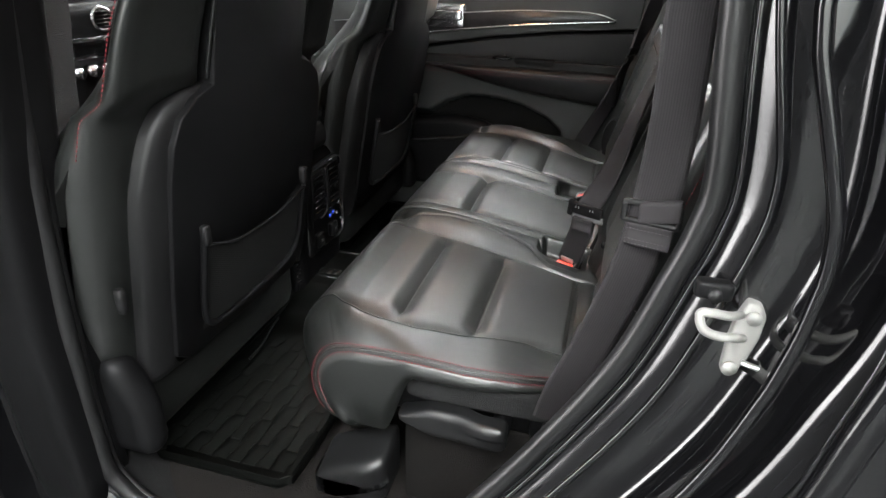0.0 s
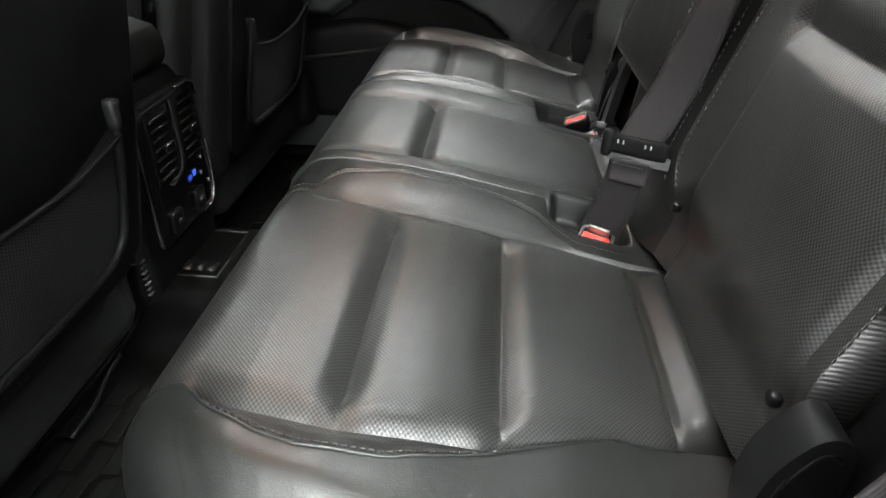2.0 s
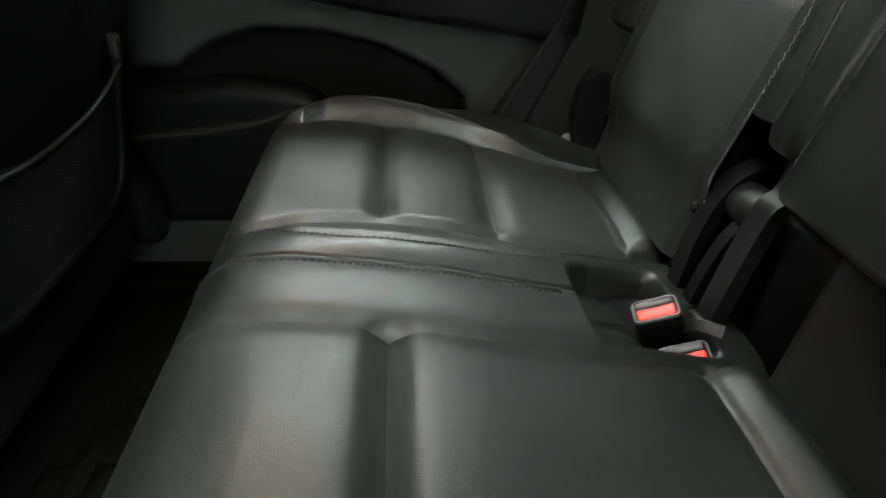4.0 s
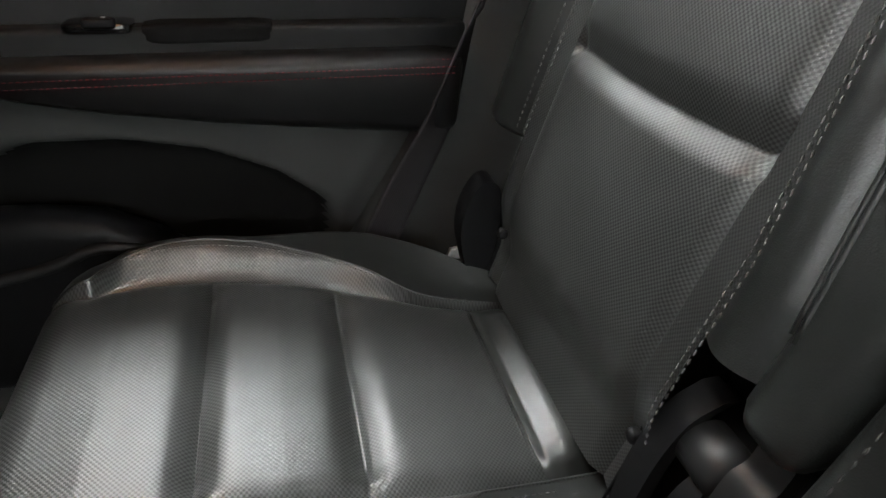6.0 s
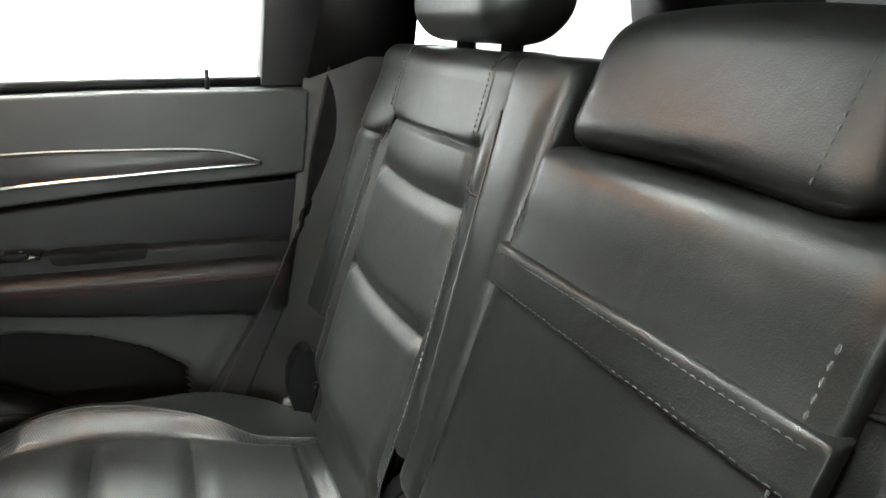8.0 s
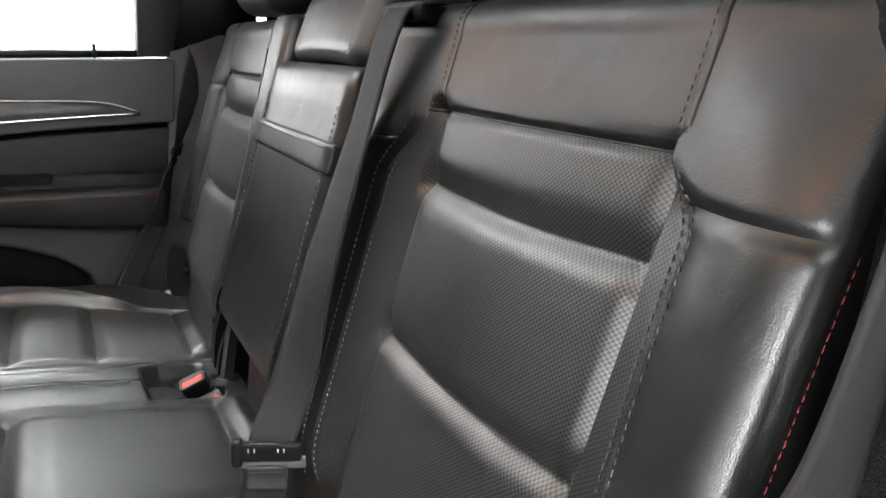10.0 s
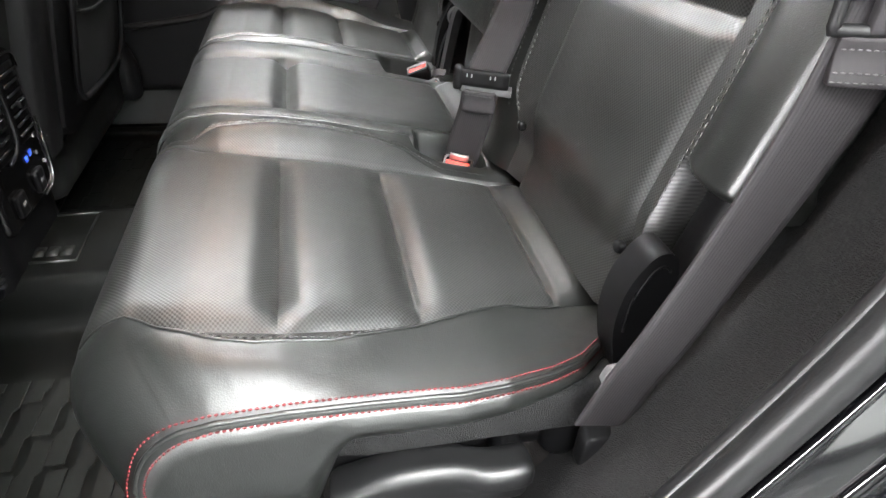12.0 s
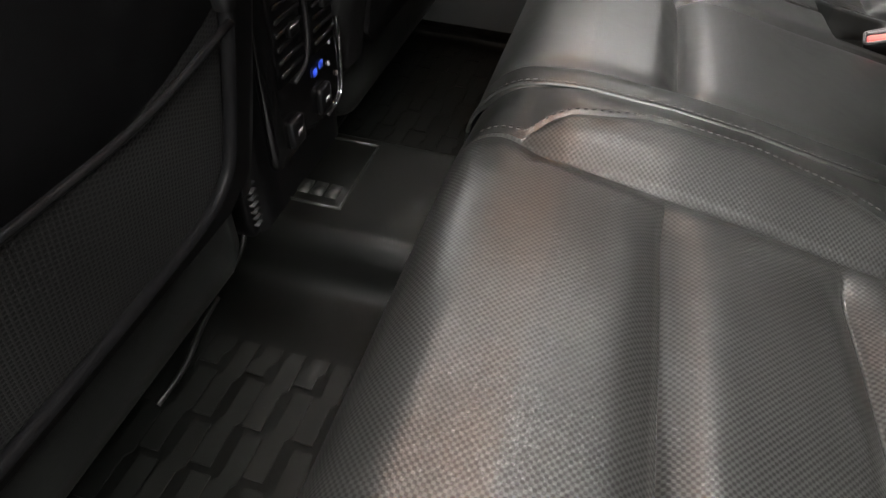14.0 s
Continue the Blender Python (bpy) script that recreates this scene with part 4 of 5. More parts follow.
def placed(bm, origin, xdir, zdir):
    """Turn a bmesh built round the origin so that its x and z run along the given ways."""
    x = Vector(xdir).normalized()
    z = Vector(zdir)
    z = (z - x * z.dot(x)).normalized()
    y = z.cross(x)
    m = Matrix((x, y, z)).transposed().to_4x4()
    bm.transform(Matrix.Translation(origin) @ m)
    return bm


def tongue(root, at, xdir, zdir, marks=False):
    """The metal latch plate of a belt, with its moulded grip and the fold of webbing."""
    t = part("tongue", placed(join(rbox(-0.036, 0.036, -0.0045, 0.0045, -0.004, 0.018, 0.004, 6), rbox(-0.0365, -0.024, -0.006, 0.006, -0.010, 0.022, 0.005, 5)), at, xdir, zdir), M_PLASTIC, root, "black moulded latch plate")
    part("latch_plate", placed(rbox(-0.028, 0.040, -0.0015, 0.0015, -0.012, 0.002, 0.001, 3), at, xdir, zdir), M_GREY_PLASTIC, t, "grey metal edge of the latch plate")
    part("webbing_fold", placed(rbox(-0.025, 0.025, -0.004, 0.003, -0.036, -0.008, 0.003, 8, lambda p: Vector((p.x * 0.86, p.y - 0.0015 * math.sin((p.z + 0.04) * 250), p.z))), at, xdir, zdir), M_WEB_DARK, t)
    if marks:
        for k in (-0.018, -0.012, 0.012, 0.018):
            part("stud", placed(rbox(k - 0.0008, k + 0.0008, -0.0050, -0.004, 0.008, 0.0125, 0.0004, 2), at, xdir, zdir), M_STEEL, t)
    for zz in (-0.033, -0.014):
        part("stitching", placed(dashes([(a, -0.0050, zz) for a in np.linspace(-0.019, 0.019, 20)], 0.004, 0.6, 0.0006, (0, 0, 0)), at, xdir, zdir), M_GREY_THREAD, t)
    return t


def near_belt():
    root = thing("seat_belt", "black woven seat belt hanging beside the open door", "seat belt", group="seat belts")
    pth = [(0.514, -0.035, 1.10), (0.504, -0.015, 0.98), (0.499, -0.002, 0.873), (0.501, 0.0, 0.82), (0.503, 0.003, 0.75), (0.501, 0.008, 0.69), (0.491, 0.013, 0.60), (0.470, 0.019, 0.51), (0.447, 0.022, 0.435), (0.431, 0.026, 0.385), (0.420, 0.033, 0.33)]
    wd = [(1, 0.14, 0)] * 4 + [(1, 0.0, 0), (1, -0.25, 0.02), (1, -0.08, -0.1)] + [(1, 0.0, -0.2)] * 4
    part("webbing", ribbon(pth, 0.047, wd), M_WEB, root)
    at, xd, zd = (0.498, 0.0035, 0.655), (1, -0.35, 0.04), (0.0, 0.02, 1)
    ring = [(0.029 * math.copysign(min(1, abs(1.5 * math.cos(a))), math.cos(a)), 0.0, 0.004 + 0.010 * math.copysign(min(1, abs(1.4 * math.sin(a))), math.sin(a))) for a in np.linspace(0, 2 * math.pi, 49)[:-1]]
    t = part("tongue", placed(tube(ring, 0.0037, 8, closed=True, up=(0, 1, 0)), at, xd, zd), M_TRIM, root, "dark moulded belt loop")
    part("webbing_sleeve", placed(rbox(-0.0130, 0.0310, -0.0056, 0.005, -0.006, 0.019, 0.004, 8, lambda p: Vector((p.x, p.y, p.z + 0.22 * p.x))), at, xd, zd), M_WEB_DARK, t, "black webbing folded over the loop")
    part("webbing_fold", placed(rbox(-0.0245, 0.0245, -0.0035, 0.004, -0.034, -0.008, 0.002, 8, lambda p: Vector((p.x, p.y - 0.0015 * math.sin((p.z + 0.04) * 200), p.z))), at, xd, zd), M_WEB, t)
    for zz in (-0.031, -0.026, -0.014):
        part("stitching", placed(dashes([(a, -0.0052, zz) for a in np.linspace(-0.024, 0.024, 24)], 0.004, 0.6, 0.0006, (0, 0, 0)), at, xd, zd), M_GREY_THREAD, t)
    part("anchor", rbox(0.410, 0.440, 0.028, 0.05, 0.27, 0.315, 0.006, 4), M_PLASTIC, root)


def middle_belt():
    root = thing("seat_belt", "black woven centre seat belt drawn down to its red buckle", "seat belt", group="seat belts")
    pth = [(0.625, 0.477, 0.921), (0.592, 0.477, 0.924), (0.562, 0.477, 0.905), (0.530, 0.479, 0.80), (0.488, 0.480, 0.66), (0.460, 0.478, 0.55), (0.428, 0.469, 0.474), (0.421, 0.468, 0.43), (0.410, 0.468, 0.385), (0.402, 0.472, 0.345)]
    wd = [(0.0, -1, 0)] * 4 + [(0.35, -1, 0), (0.7, -0.7, 0)] + [(0.89, -0.45, 0)] * 4
    part("webbing", ribbon(pth, 0.047, wd), M_WEB, root)
    tongue(root, (0.423, 0.464, 0.466), (0.89, -0.45, 0), (0.18, 0.02, 1), True)


def belt_guide():
    root = thing("belt_guide", "black plastic belt slot on top of the backrest", "belt guide")
    for x0, x1 in ((0.570, 0.582), (0.612, 0.624)):
        part("bar", rbox(x0, x1, 0.438, 0.516, 0.905, 0.924, 0.004, 4), M_PLASTIC, root)
    for y0, y1 in ((0.438, 0.448), (0.506, 0.516)):
        part("bar", rbox(0.574, 0.620, y0, y1, 0.903, 0.920, 0.004, 4), M_PLASTIC, root)


def far_belt():
    root = thing("seat_belt", "black woven seat belt hanging at the closed door", "seat belt", group="seat belts")
    pth = [(0.600, 1.425, 1.12), (0.585, 1.412, 0.98), (0.553, 1.388, 0.86), (0.515, 1.366, 0.74), (0.488, 1.352, 0.655), (0.468, 1.350, 0.60), (0.437, 1.347, 0.50), (0.398, 1.345, 0.42), (0.365, 1.342, 0.35), (0.350, 1.340, 0.30)]
    wd = [(1, 0.1, 0), (1, 0.1, 0), (1, 0.3, 0), (0.8, 0.6, 0), (0.4, 1, 0), (0.5, 0.9, 0), (0.8, 0.5, -0.2), (1, 0.2, -0.3), (1, 0.0, -0.3), (1, 0, -0.3)]
    part("webbing", ribbon(pth, 0.047, wd), M_WEB, root)
    tongue(root, (0.486, 1.350, 0.648), (-0.4, -1, 0.0), (0.3, 0, 1))


near_belt()
middle_belt()
belt_guide()
far_belt()


def buckle(at, wide, face, tongue_in, label):
    """A buckle whose button lies at the given place; wide: along its width, face: the way its end looks."""
    root = thing("belt_buckle", label, "seat belt buckle", group="belt buckles")
    part("housing", placed(rbox(-0.0205, 0.0205, -0.0135, 0.0135, -0.075, -0.001, 0.005, 8), at, wide, face), M_PLASTIC, root)
    part("button_surround", placed(tube([(0.0185 * math.copysign(min(1, abs(1.35 * math.cos(a))), math.cos(a)), 0.0115 * math.copysign(min(1, abs(1.3 * math.sin(a))), math.sin(a)), -0.0005) for a in np.linspace(0, 2 * math.pi, 41)[:-1]], 0.0016, 6, closed=True), at, wide, face), M_GREY_PLASTIC, root, "grey rim round the button")
    part("release_button", placed(rbox(-0.0165, 0.0165, -0.0105, 0.0035, -0.006, 0.0018, 0.003, 8, lambda p: Vector((p.x, p.y, p.z - 0.0015 * math.cos(p.x / 0.0165 * 1.5) * (p.z > -0.002)))), at, wide, face), M_RED, root, "bright red release button")
    if tongue_in:
        part("slot_trim", placed(rbox(-0.013, 0.013, 0.005, 0.0085, -0.004, 0.009, 0.001, 3), at, wide, face), M_STEEL, root, "steel plate latched into the slot")
    else:
        part("slot_trim", placed(rbox(-0.0160, 0.0160, 0.0040, 0.0105, -0.006, 0.0012, 0.002, 4), at, wide, face), M_GREY_PLASTIC, root, "pale grey slot edge")
    return root


buckle((0.399, 0.459, 0.360), (0.93, -0.36, -0.1), (-0.30, -0.15, 0.9), True, "black belt buckle with a red button, belt latched in")
buckle((0.409, 0.833, 0.372), (0.90, -0.17, 0.42), (-0.43, -0.10, 0.9), False, "black belt buckle with a red button, empty")
buckle((0.424, 0.792, 0.354), (0.93, -0.10, 0.35), (-0.35, -0.20, 0.9), False, "black belt buckle with a red button, low in the pocket")
tagged(part("trim_belt_stub", ribbon([(0.455, 0.80, 0.372), (0.44, 0.815, 0.368), (0.432, 0.83, 0.35), (0.43, 0.84, 0.32)], 0.012, (0.3, 0.6, 0.6)), M_LEVER), "dark stalk beside the buckle", "trim", kind="structure")

# wells in which the buckles sit
for y0, y1 in ((0.444, 0.512), (0.785, 0.852)):
    tagged(part("buckle_well", rbox(0.345, 0.45, y0, y1, 0.26, 0.325, 0.012, 5), M_PLASTIC), "dark hollow between the seat cushions", "trim", kind="structure")


def recliner_lever():
    root = thing("recline_lever", "black plastic recline lever below the seat cushion", "lever")
    def f(p):
        t = (p.x - 0.200) / 0.165
        h = 0.006 + 0.019 * sstep(0.0, 0.35, t)
        z = 0.283 + (p.z - 0.283) / 0.025 * h - 0.002 * math.sin(math.pi * t)
        y = p.y - 0.012 * sstep(0.55, 0.8, t) * (1 if p.z > 0.283 else 0.4)
        return Vector((p.x, y, z))
    part("grip", rbox(0.200, 0.365, 0.026, 0.062, 0.258, 0.308, 0.012, 16, f), M_LEVER, root)
    part("pivot", tube([(0.352, 0.030, 0.285), (0.352, 0.075, 0.285)], 0.014, 14), M_PLASTIC, root)


recliner_lever()


def bench_frame():
    root = thing("bench_frame", "black plastic and carpeted base that carries the rear bench", "seat base")
    part("plinth", rbox(0.19, 0.56, 0.085, 2 * MID - 0.085, 0.04, 0.27, 0.01, 6), M_CARPET, root)
    part("pan", rbox(0.10, 0.50, 0.075, 2 * MID - 0.075, 0.25, 0.335, 0.02, 6), M_PLASTIC, root)
    part("rear_wall", rbox(0.50, 0.56, 0.06, 2 * MID - 0.06, 0.05, 0.46, 0.01, 4), M_PLASTIC, root)
    for fl in (False, True):
        def fy(bm):
            return mirror_y(bm, MID) if fl else bm
        part("side_shield", fy(rbox(0.205, 0.50, 0.052, 0.09, 0.30, 0.352, 0.012, 8)), M_FELT, root, "grey felt-covered side shield")
        part("side_shield", fy(rbox(0.39, 0.52, 0.060, 0.10, 0.25, 0.350, 0.02, 8, lambda p: Vector((p.x, p.y, p.z - 0.12 * (p.x - 0.37))))), M_PLASTIC, root)
        def foot(p):
            t = (p.x - 0.035) / 0.13
            return Vector((p.x, p.y + 0.01 * sstep(0.7, 1, t), p.z - ((0.055 * max(1 - t, 0) ** 1.4 + 0.022 * (1 - (p.y - 0.05) / 0.09)) if p.z > 0.1 else 0)))
        part("front_foot", fy(rbox(0.035, 0.165, 0.050, 0.14, 0.05, 0.165, 0.016, 10, foot)), M_LEVER, root, "moulded plastic foot cover")
        part("hinge_plate", fy(rbox(0.487, 0.56, 0.074, 0.118, 0.33, 0.54, 0.02, 8, lambda p: Vector((p.x + 0.287 * (p.z - 0.427), p.y, p.z)))), M_PLASTIC, root)
        rim = spline([(0.446, 0.345, 0), (0.434, 0.395, 0), (0.436, 0.435, 0), (0.450, 0.464, 0), (0.464, 0.470, 0), (0.475, 0.458, 0), (0.478, 0.42, 0), (0.470, 0.345, 0)], 6)
        cover = smooth_by_angle(part("recliner_cover", fy(prism([(p.x, p.y) for p in rim], (0.070, 0.100), 1, 0.0)), M_PLASTIC, root, "rounded black plastic recliner cover"), 40)
        part("ridge", fy(tube([(p.x + 0.009 * (0.462 - p.x) / 0.03, 0.070, p.y - 0.012 * (p.y > 0.44)) for p in rim[6:-14]], 0.0012, 6)), M_PLASTIC, cover)
        part("bracket", fy(rbox(0.425, 0.462, 0.056, 0.066, 0.315, 0.366, 0.004, 4, lambda p: Vector((p.x + 0.25 * (p.z - 0.34), p.y, p.z)))), M_GREY_PLASTIC, root, "bare grey metal bracket")

bench_frame()


def hinge_loop():
    root = thing("armrest_hinge", "black plastic hinge cover curving beside the folded armrest", "hinge")
    arch = [(0.462, 0.914, 0.36), (0.474, 0.915, 0.412), (0.484, 0.921, 0.450), (0.493, 0.927, 0.480), (0.500, 0.925, 0.504), (0.505, 0.916, 0.518), (0.508, 0.902, 0.525), (0.510, 0.870, 0.531), (0.513, 0.842, 0.534)]
    # a lipped shell: the arched rim and the wall behind it
    pts = spline(arch, 6)
    section = [(-0.004, 0.0), (-0.008, 0.003), (-0.006, 0.009), (0.012, 0.010), (0.060, 0.004)]
    rows = []
    for p in pts:
        ang = math.atan2(p.z - 0.47, p.y - 0.875)
        rows.append([(p.x + o, p.y - h * math.cos(ang), p.z - h * math.sin(ang)) for o, h in section])
    bm = grid_mesh(rows)
    bmesh.ops.solidify(bm, geom=bm.faces[:], thickness=0.003)
    bmesh.ops.recalc_face_normals(bm, faces=bm.faces[:])
    part("cover", bm, M_PLASTIC, root)
    part("back_wall", prism([(0.835, 0.34), (0.915, 0.34), (0.924, 0.48), (0.912, 0.518), (0.835, 0.532)], (0.535, 0.56), 0, 0.002), M_PLASTIC, root)
    def sweep(y0, y1, arc, depth):
        out = spline([(x, z, 0) for x, z in arc], 6)
        poly = [(p.x, p.y) for p in out] + [(p.x + depth, p.y) for p in out[::-1]]
        return prism(poly, (y0, y1), 1, 0.0)
    # curved arm, round knuckle and stepped bracket inside it
    smooth_by_angle(part("hinge_arm", sweep(0.884, 0.906, [(0.452, 0.345), (0.456, 0.40), (0.464, 0.44), (0.478, 0.470), (0.498, 0.484)], 0.012), M_PLASTIC, root), 40)
    part("knuckle", tube([(0.492, 0.852, 0.452), (0.492, 0.884, 0.452)], 0.019, 18), M_LEVER, root)
    smooth_by_angle(part("hinge_plate", sweep(0.856, 0.870, [(0.450, 0.345), (0.460, 0.40), (0.474, 0.435), (0.500, 0.452)], 0.02), M_PLASTIC, root), 40)
    smooth_by_angle(part("hinge_plate", sweep(0.822, 0.846, [(0.452, 0.345), (0.462, 0.41), (0.470, 0.455), (0.476, 0.475), (0.486, 0.485), (0.492, 0.515), (0.500, 0.530)], 0.014), M_LEVER, root), 40)


hinge_loop()


# ---- head restraints ----
def head_restraint(yc, label, flip):
    root = thing("head_restraint", label, "head restraint", group="head restraints")
    def f(p):
        t = (p.z - 0.932) / 0.175
        k = 1 - 0.10 * abs(2 * t - 1) ** 3
        return Vector((p.x + 0.02 * t, yc + (p.y - yc) * k, p.z))
    part("pad", rbox(0.575, 0.685, yc - 0.125, yc + 0.125, 0.932, 1.107, 0.045, 18, f), M_LEATHER, root)
    for k in (-0.055, 0.055):
        part("post", tube([(0.635, yc + k, 0.88), (0.632, yc + k, 0.96)], 0.006, 10), M_PLASTIC, root)
        part("collar", tube([(0.640, yc + k, 0.905), (0.640, yc + k, 0.932)], 0.013, 12), M_PLASTIC, root)
    for k in (-0.05, 0.0):
        part("red_stitching", dashes([(0.574 + 0.02 * (z - 0.932) / 0.175, yc + (0.055 if flip else -0.055) + k * 0.12, z) for z in np.linspace(0.985, 1.08, 16)], 0.006, 0.65, 0.0009, (0, 0, 0)), M_RED_THREAD, root)


head_restraint(0.265, "black leather head restraint on two posts", False)
head_restraint(2 * MID - 0.265, "black leather head restraint on two posts, at the closed door", True)


# ---- the closed door ----
def far_door():
    root = tagged(new("door_1"), "closed black car door with padded armrest, chrome strip and bright window", "car door", kind="structure")
    W = 1.378
    edge = [(0.505, 0.846), (0.492, 0.70), (0.466, 0.575), (0.418, 0.47), (0.333, 0.329), (0.24, 0.18), (0.20, 0.10)]
    # lower panel
    def right(z):
        return lerp_table([(0.03, 0.16), (0.10, 0.20), (0.18, 0.24), (0.329, 0.333), (0.47, 0.418), (0.575, 0.466), (0.62, 0.48)], z)
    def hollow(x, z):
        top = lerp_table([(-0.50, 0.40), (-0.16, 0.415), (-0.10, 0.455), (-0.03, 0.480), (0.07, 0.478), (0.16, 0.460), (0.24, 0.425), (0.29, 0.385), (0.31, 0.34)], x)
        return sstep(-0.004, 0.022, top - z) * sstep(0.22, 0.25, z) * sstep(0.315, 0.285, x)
    grid = []
    for a in range(121):
        row = []
        for b in range(81):
            z = 0.03 + 0.565 * b / 80
            x = -0.70 + (right(z) + 0.70) * a / 120
            y = W + 0.012 + 0.055 * hollow(x, z) + 0.01 * sstep(0.96, 1, a / 120)
            row.append((x, y, z))
        grid.append(row)
    # The deepest cells get a darker colour, for the shade inside the pocket.
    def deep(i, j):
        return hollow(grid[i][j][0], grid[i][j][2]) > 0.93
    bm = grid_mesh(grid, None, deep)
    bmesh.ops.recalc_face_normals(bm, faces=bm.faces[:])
    part("pocket_shade", bm, M_RECESS_SHADE, root, "deep part of the door pocket, with shade put in its dark colour")
    bm = grid_mesh(grid, None, lambda i, j: not deep(i, j))
    bmesh.ops.recalc_face_normals(bm, faces=bm.faces[:])
    part("lower_panel", bm, M_DOOR, root, "grey moulded lower door panel with a hollow pocket")
    part("door_core", prism([(-0.70, 0.50), (0.43, 0.50), (0.464, 0.575), (0.488, 0.70), (0.500, 0.836), (-0.70, 0.81)], (1.425, 1.443)), M_PLASTIC, root)
    part("outer_skin", prism(edge[2:-1] + [(0.16, 0.03), (-0.70, 0.03), (-0.70, 0.60), (0.40, 0.575)], (1.452, 1.47), 1, 0.002), M_PAINT, root)
    # middle soft pad
    part("middle_pad", prism([(0.490, 0.700), (0.470, 0.585), (-0.70, 0.60), (-0.70, 0.60), (-0.45, 0.56), (-0.30, 0.60), (-0.12, 0.632), (0.06, 0.662), (0.25, 0.684)], (W + 0.010, 1.44), 1, 0.004), M_SOFT, root)
    part("upper_pad", prism([(0.505, 0.846), (0.495, 0.712), (0.25, 0.694), (0.06, 0.672), (-0.12, 0.642), (-0.30, 0.61), (-0.70, 0.55), (-0.70, 0.80), (0.0, 0.815), (0.25, 0.834)], (W, 1.45), 1, 0.006), M_DOOR, root, "soft upper door pad")
    # armrest
    def arm(p):
        low = lerp_table([(-0.6, 0.60), (-0.20, 0.575), (-0.08, 0.548), (0.0, 0.526), (0.08, 0.509), (0.19, 0.492), (0.39, 0.469), (0.5, 0.462)], p.x)
        top = 0.580
        t = (p.z - 0.46) / 0.12
        return Vector((p.x, p.y + 0.018 * (1 - t) ** 2, low + 0.009 + (top - low - 0.009) * t))
    part("armrest", rbox(-0.55, 0.462, 1.330, 1.42, 0.46, 0.58, 0.022, 26, arm), M_PAD, root, "padded black leather door armrest")
    for y, z in ((1.3345, 0.5715), (1.3295, 0.5645), (1.3285, 0.5575)):
        part("red_stitching", dashes([(x, y, z) for x in np.linspace(-0.3, 0.45, 60)], 0.006, 0.7, 0.0008, (0, 0, 0)), M_RED_THREAD, root)
    part("armrest_top", rbox(-0.40, 0.468, 1.362, 1.42, 0.572, 0.605, 0.006, 8), M_SOFT, root)
    # No real hollow: a shallow block whose dark colour gives the recess its shade.
    part("pull_recess_shade", rbox(0.125, 0.255, 1.3605, 1.40, 0.587, 0.608, 0.006, 6), M_RECESS_SHADE, root, "finger recess drawn as a dark block, shade in its colour")
    sw = part("window_switch", rbox(0.055, 0.118, 1.356, 1.39, 0.600, 0.611, 0.004, 6), M_GLOSS, root)
    part("switch_key", rbox(0.075, 0.105, 1.352, 1.366, 0.606, 0.616, 0.003, 5), M_PLASTIC, sw)
    part("lamp", rbox(0.094, 0.098, 1.354, 1.357, 0.6165, 0.618, 0.0005, 2), M_WHITE_MARK, sw)
    # trim strip
    part("inlay", prism([(-0.50, 0.640), (-0.2, 0.672), (0.03, 0.700), (0.25, 0.720), (0.424, 0.733), (0.40, 0.744), (0.36, 0.750), (0.25, 0.752), (0.04, 0.743), (-0.2, 0.725), (-0.5, 0.69)], (W - 0.004, W + 0.01), 1, 0.001), M_WOOD, root, "dark glossy inlay")
    part("chrome_strip", tube(spline([(-0.5, W - 0.005, 0.636), (-0.2, W - 0.005, 0.668), (0.03, W - 0.005, 0.697), (0.25, W - 0.005, 0.718), (0.426, W - 0.005, 0.731)], 10), 0.0034, 8), M_CHROME, root, "bright chrome strip")
    part("inlay_edge", tube(spline([(-0.5, W - 0.004, 0.692), (0.04, W - 0.004, 0.745), (0.25, W - 0.004, 0.754), (0.36, W - 0.004, 0.752), (0.424, W - 0.004, 0.735)], 8), 0.0012, 6), M_STEEL, root)
    # handle
    part("handle_cup", rbox(-0.19, -0.04, W - 0.006, W + 0.02, 0.685, 0.765, 0.02, 8), M_CHROME, root, "chrome door handle cup")
    part("handle", rbox(-0.175, -0.05, W - 0.022, W - 0.010, 0.712, 0.745, 0.008, 8), M_CHROME, root, "chrome door handle")
    # bottle pocket and loudspeaker
    def lip(p):
        top = lerp_table([(-0.45, 0.36), (-0.14, 0.40), (-0.05, 0.41), (0.04, 0.395), (0.10, 0.36), (0.16, 0.30), (0.20, 0.25)], p.x)
        return Vector((p.x, p.y, 0.15 + (p.z - 0.15) * (top - 0.15) / 0.25))
    part("pocket_lip", rbox(-0.45, 0.20, 1.352, 1.41, 0.15, 0.40, 0.03, 20, lip), M_PLASTIC, root, "bulging lip of the door pocket")
    part("pocket_rim", tube(spline([(-0.30, 1.352, 0.30), (-0.05, 1.352, 0.335), (0.03, 1.353, 0.36), (0.10, 1.356, 0.34), (0.16, 1.358, 0.30)], 8), 0.008, 8), M_SOFT, root)
    # lock pin and window frame
    part("lock_pin", tube([(0.355, 1.405, 0.838), (0.355, 1.405, 0.868)], 0.0035, 8), M_TRIM, root)
    part("frame", prism([(0.435, 0.845), (0.522, 0.849), (0.545, 1.00), (0.60, 1.20), (0.50, 1.20), (0.445, 1.0)], (1.405, 1.47), 1, 0.004), M_TRIM, root, "grey rear window frame")
    part("belt_seal", tube([(-0.70, 1.425, 0.815), (0.0, 1.425, 0.825), (0.25, 1.425, 0.842), (0.44, 1.425, 0.852)], 0.008, 8), M_PLASTIC, root)
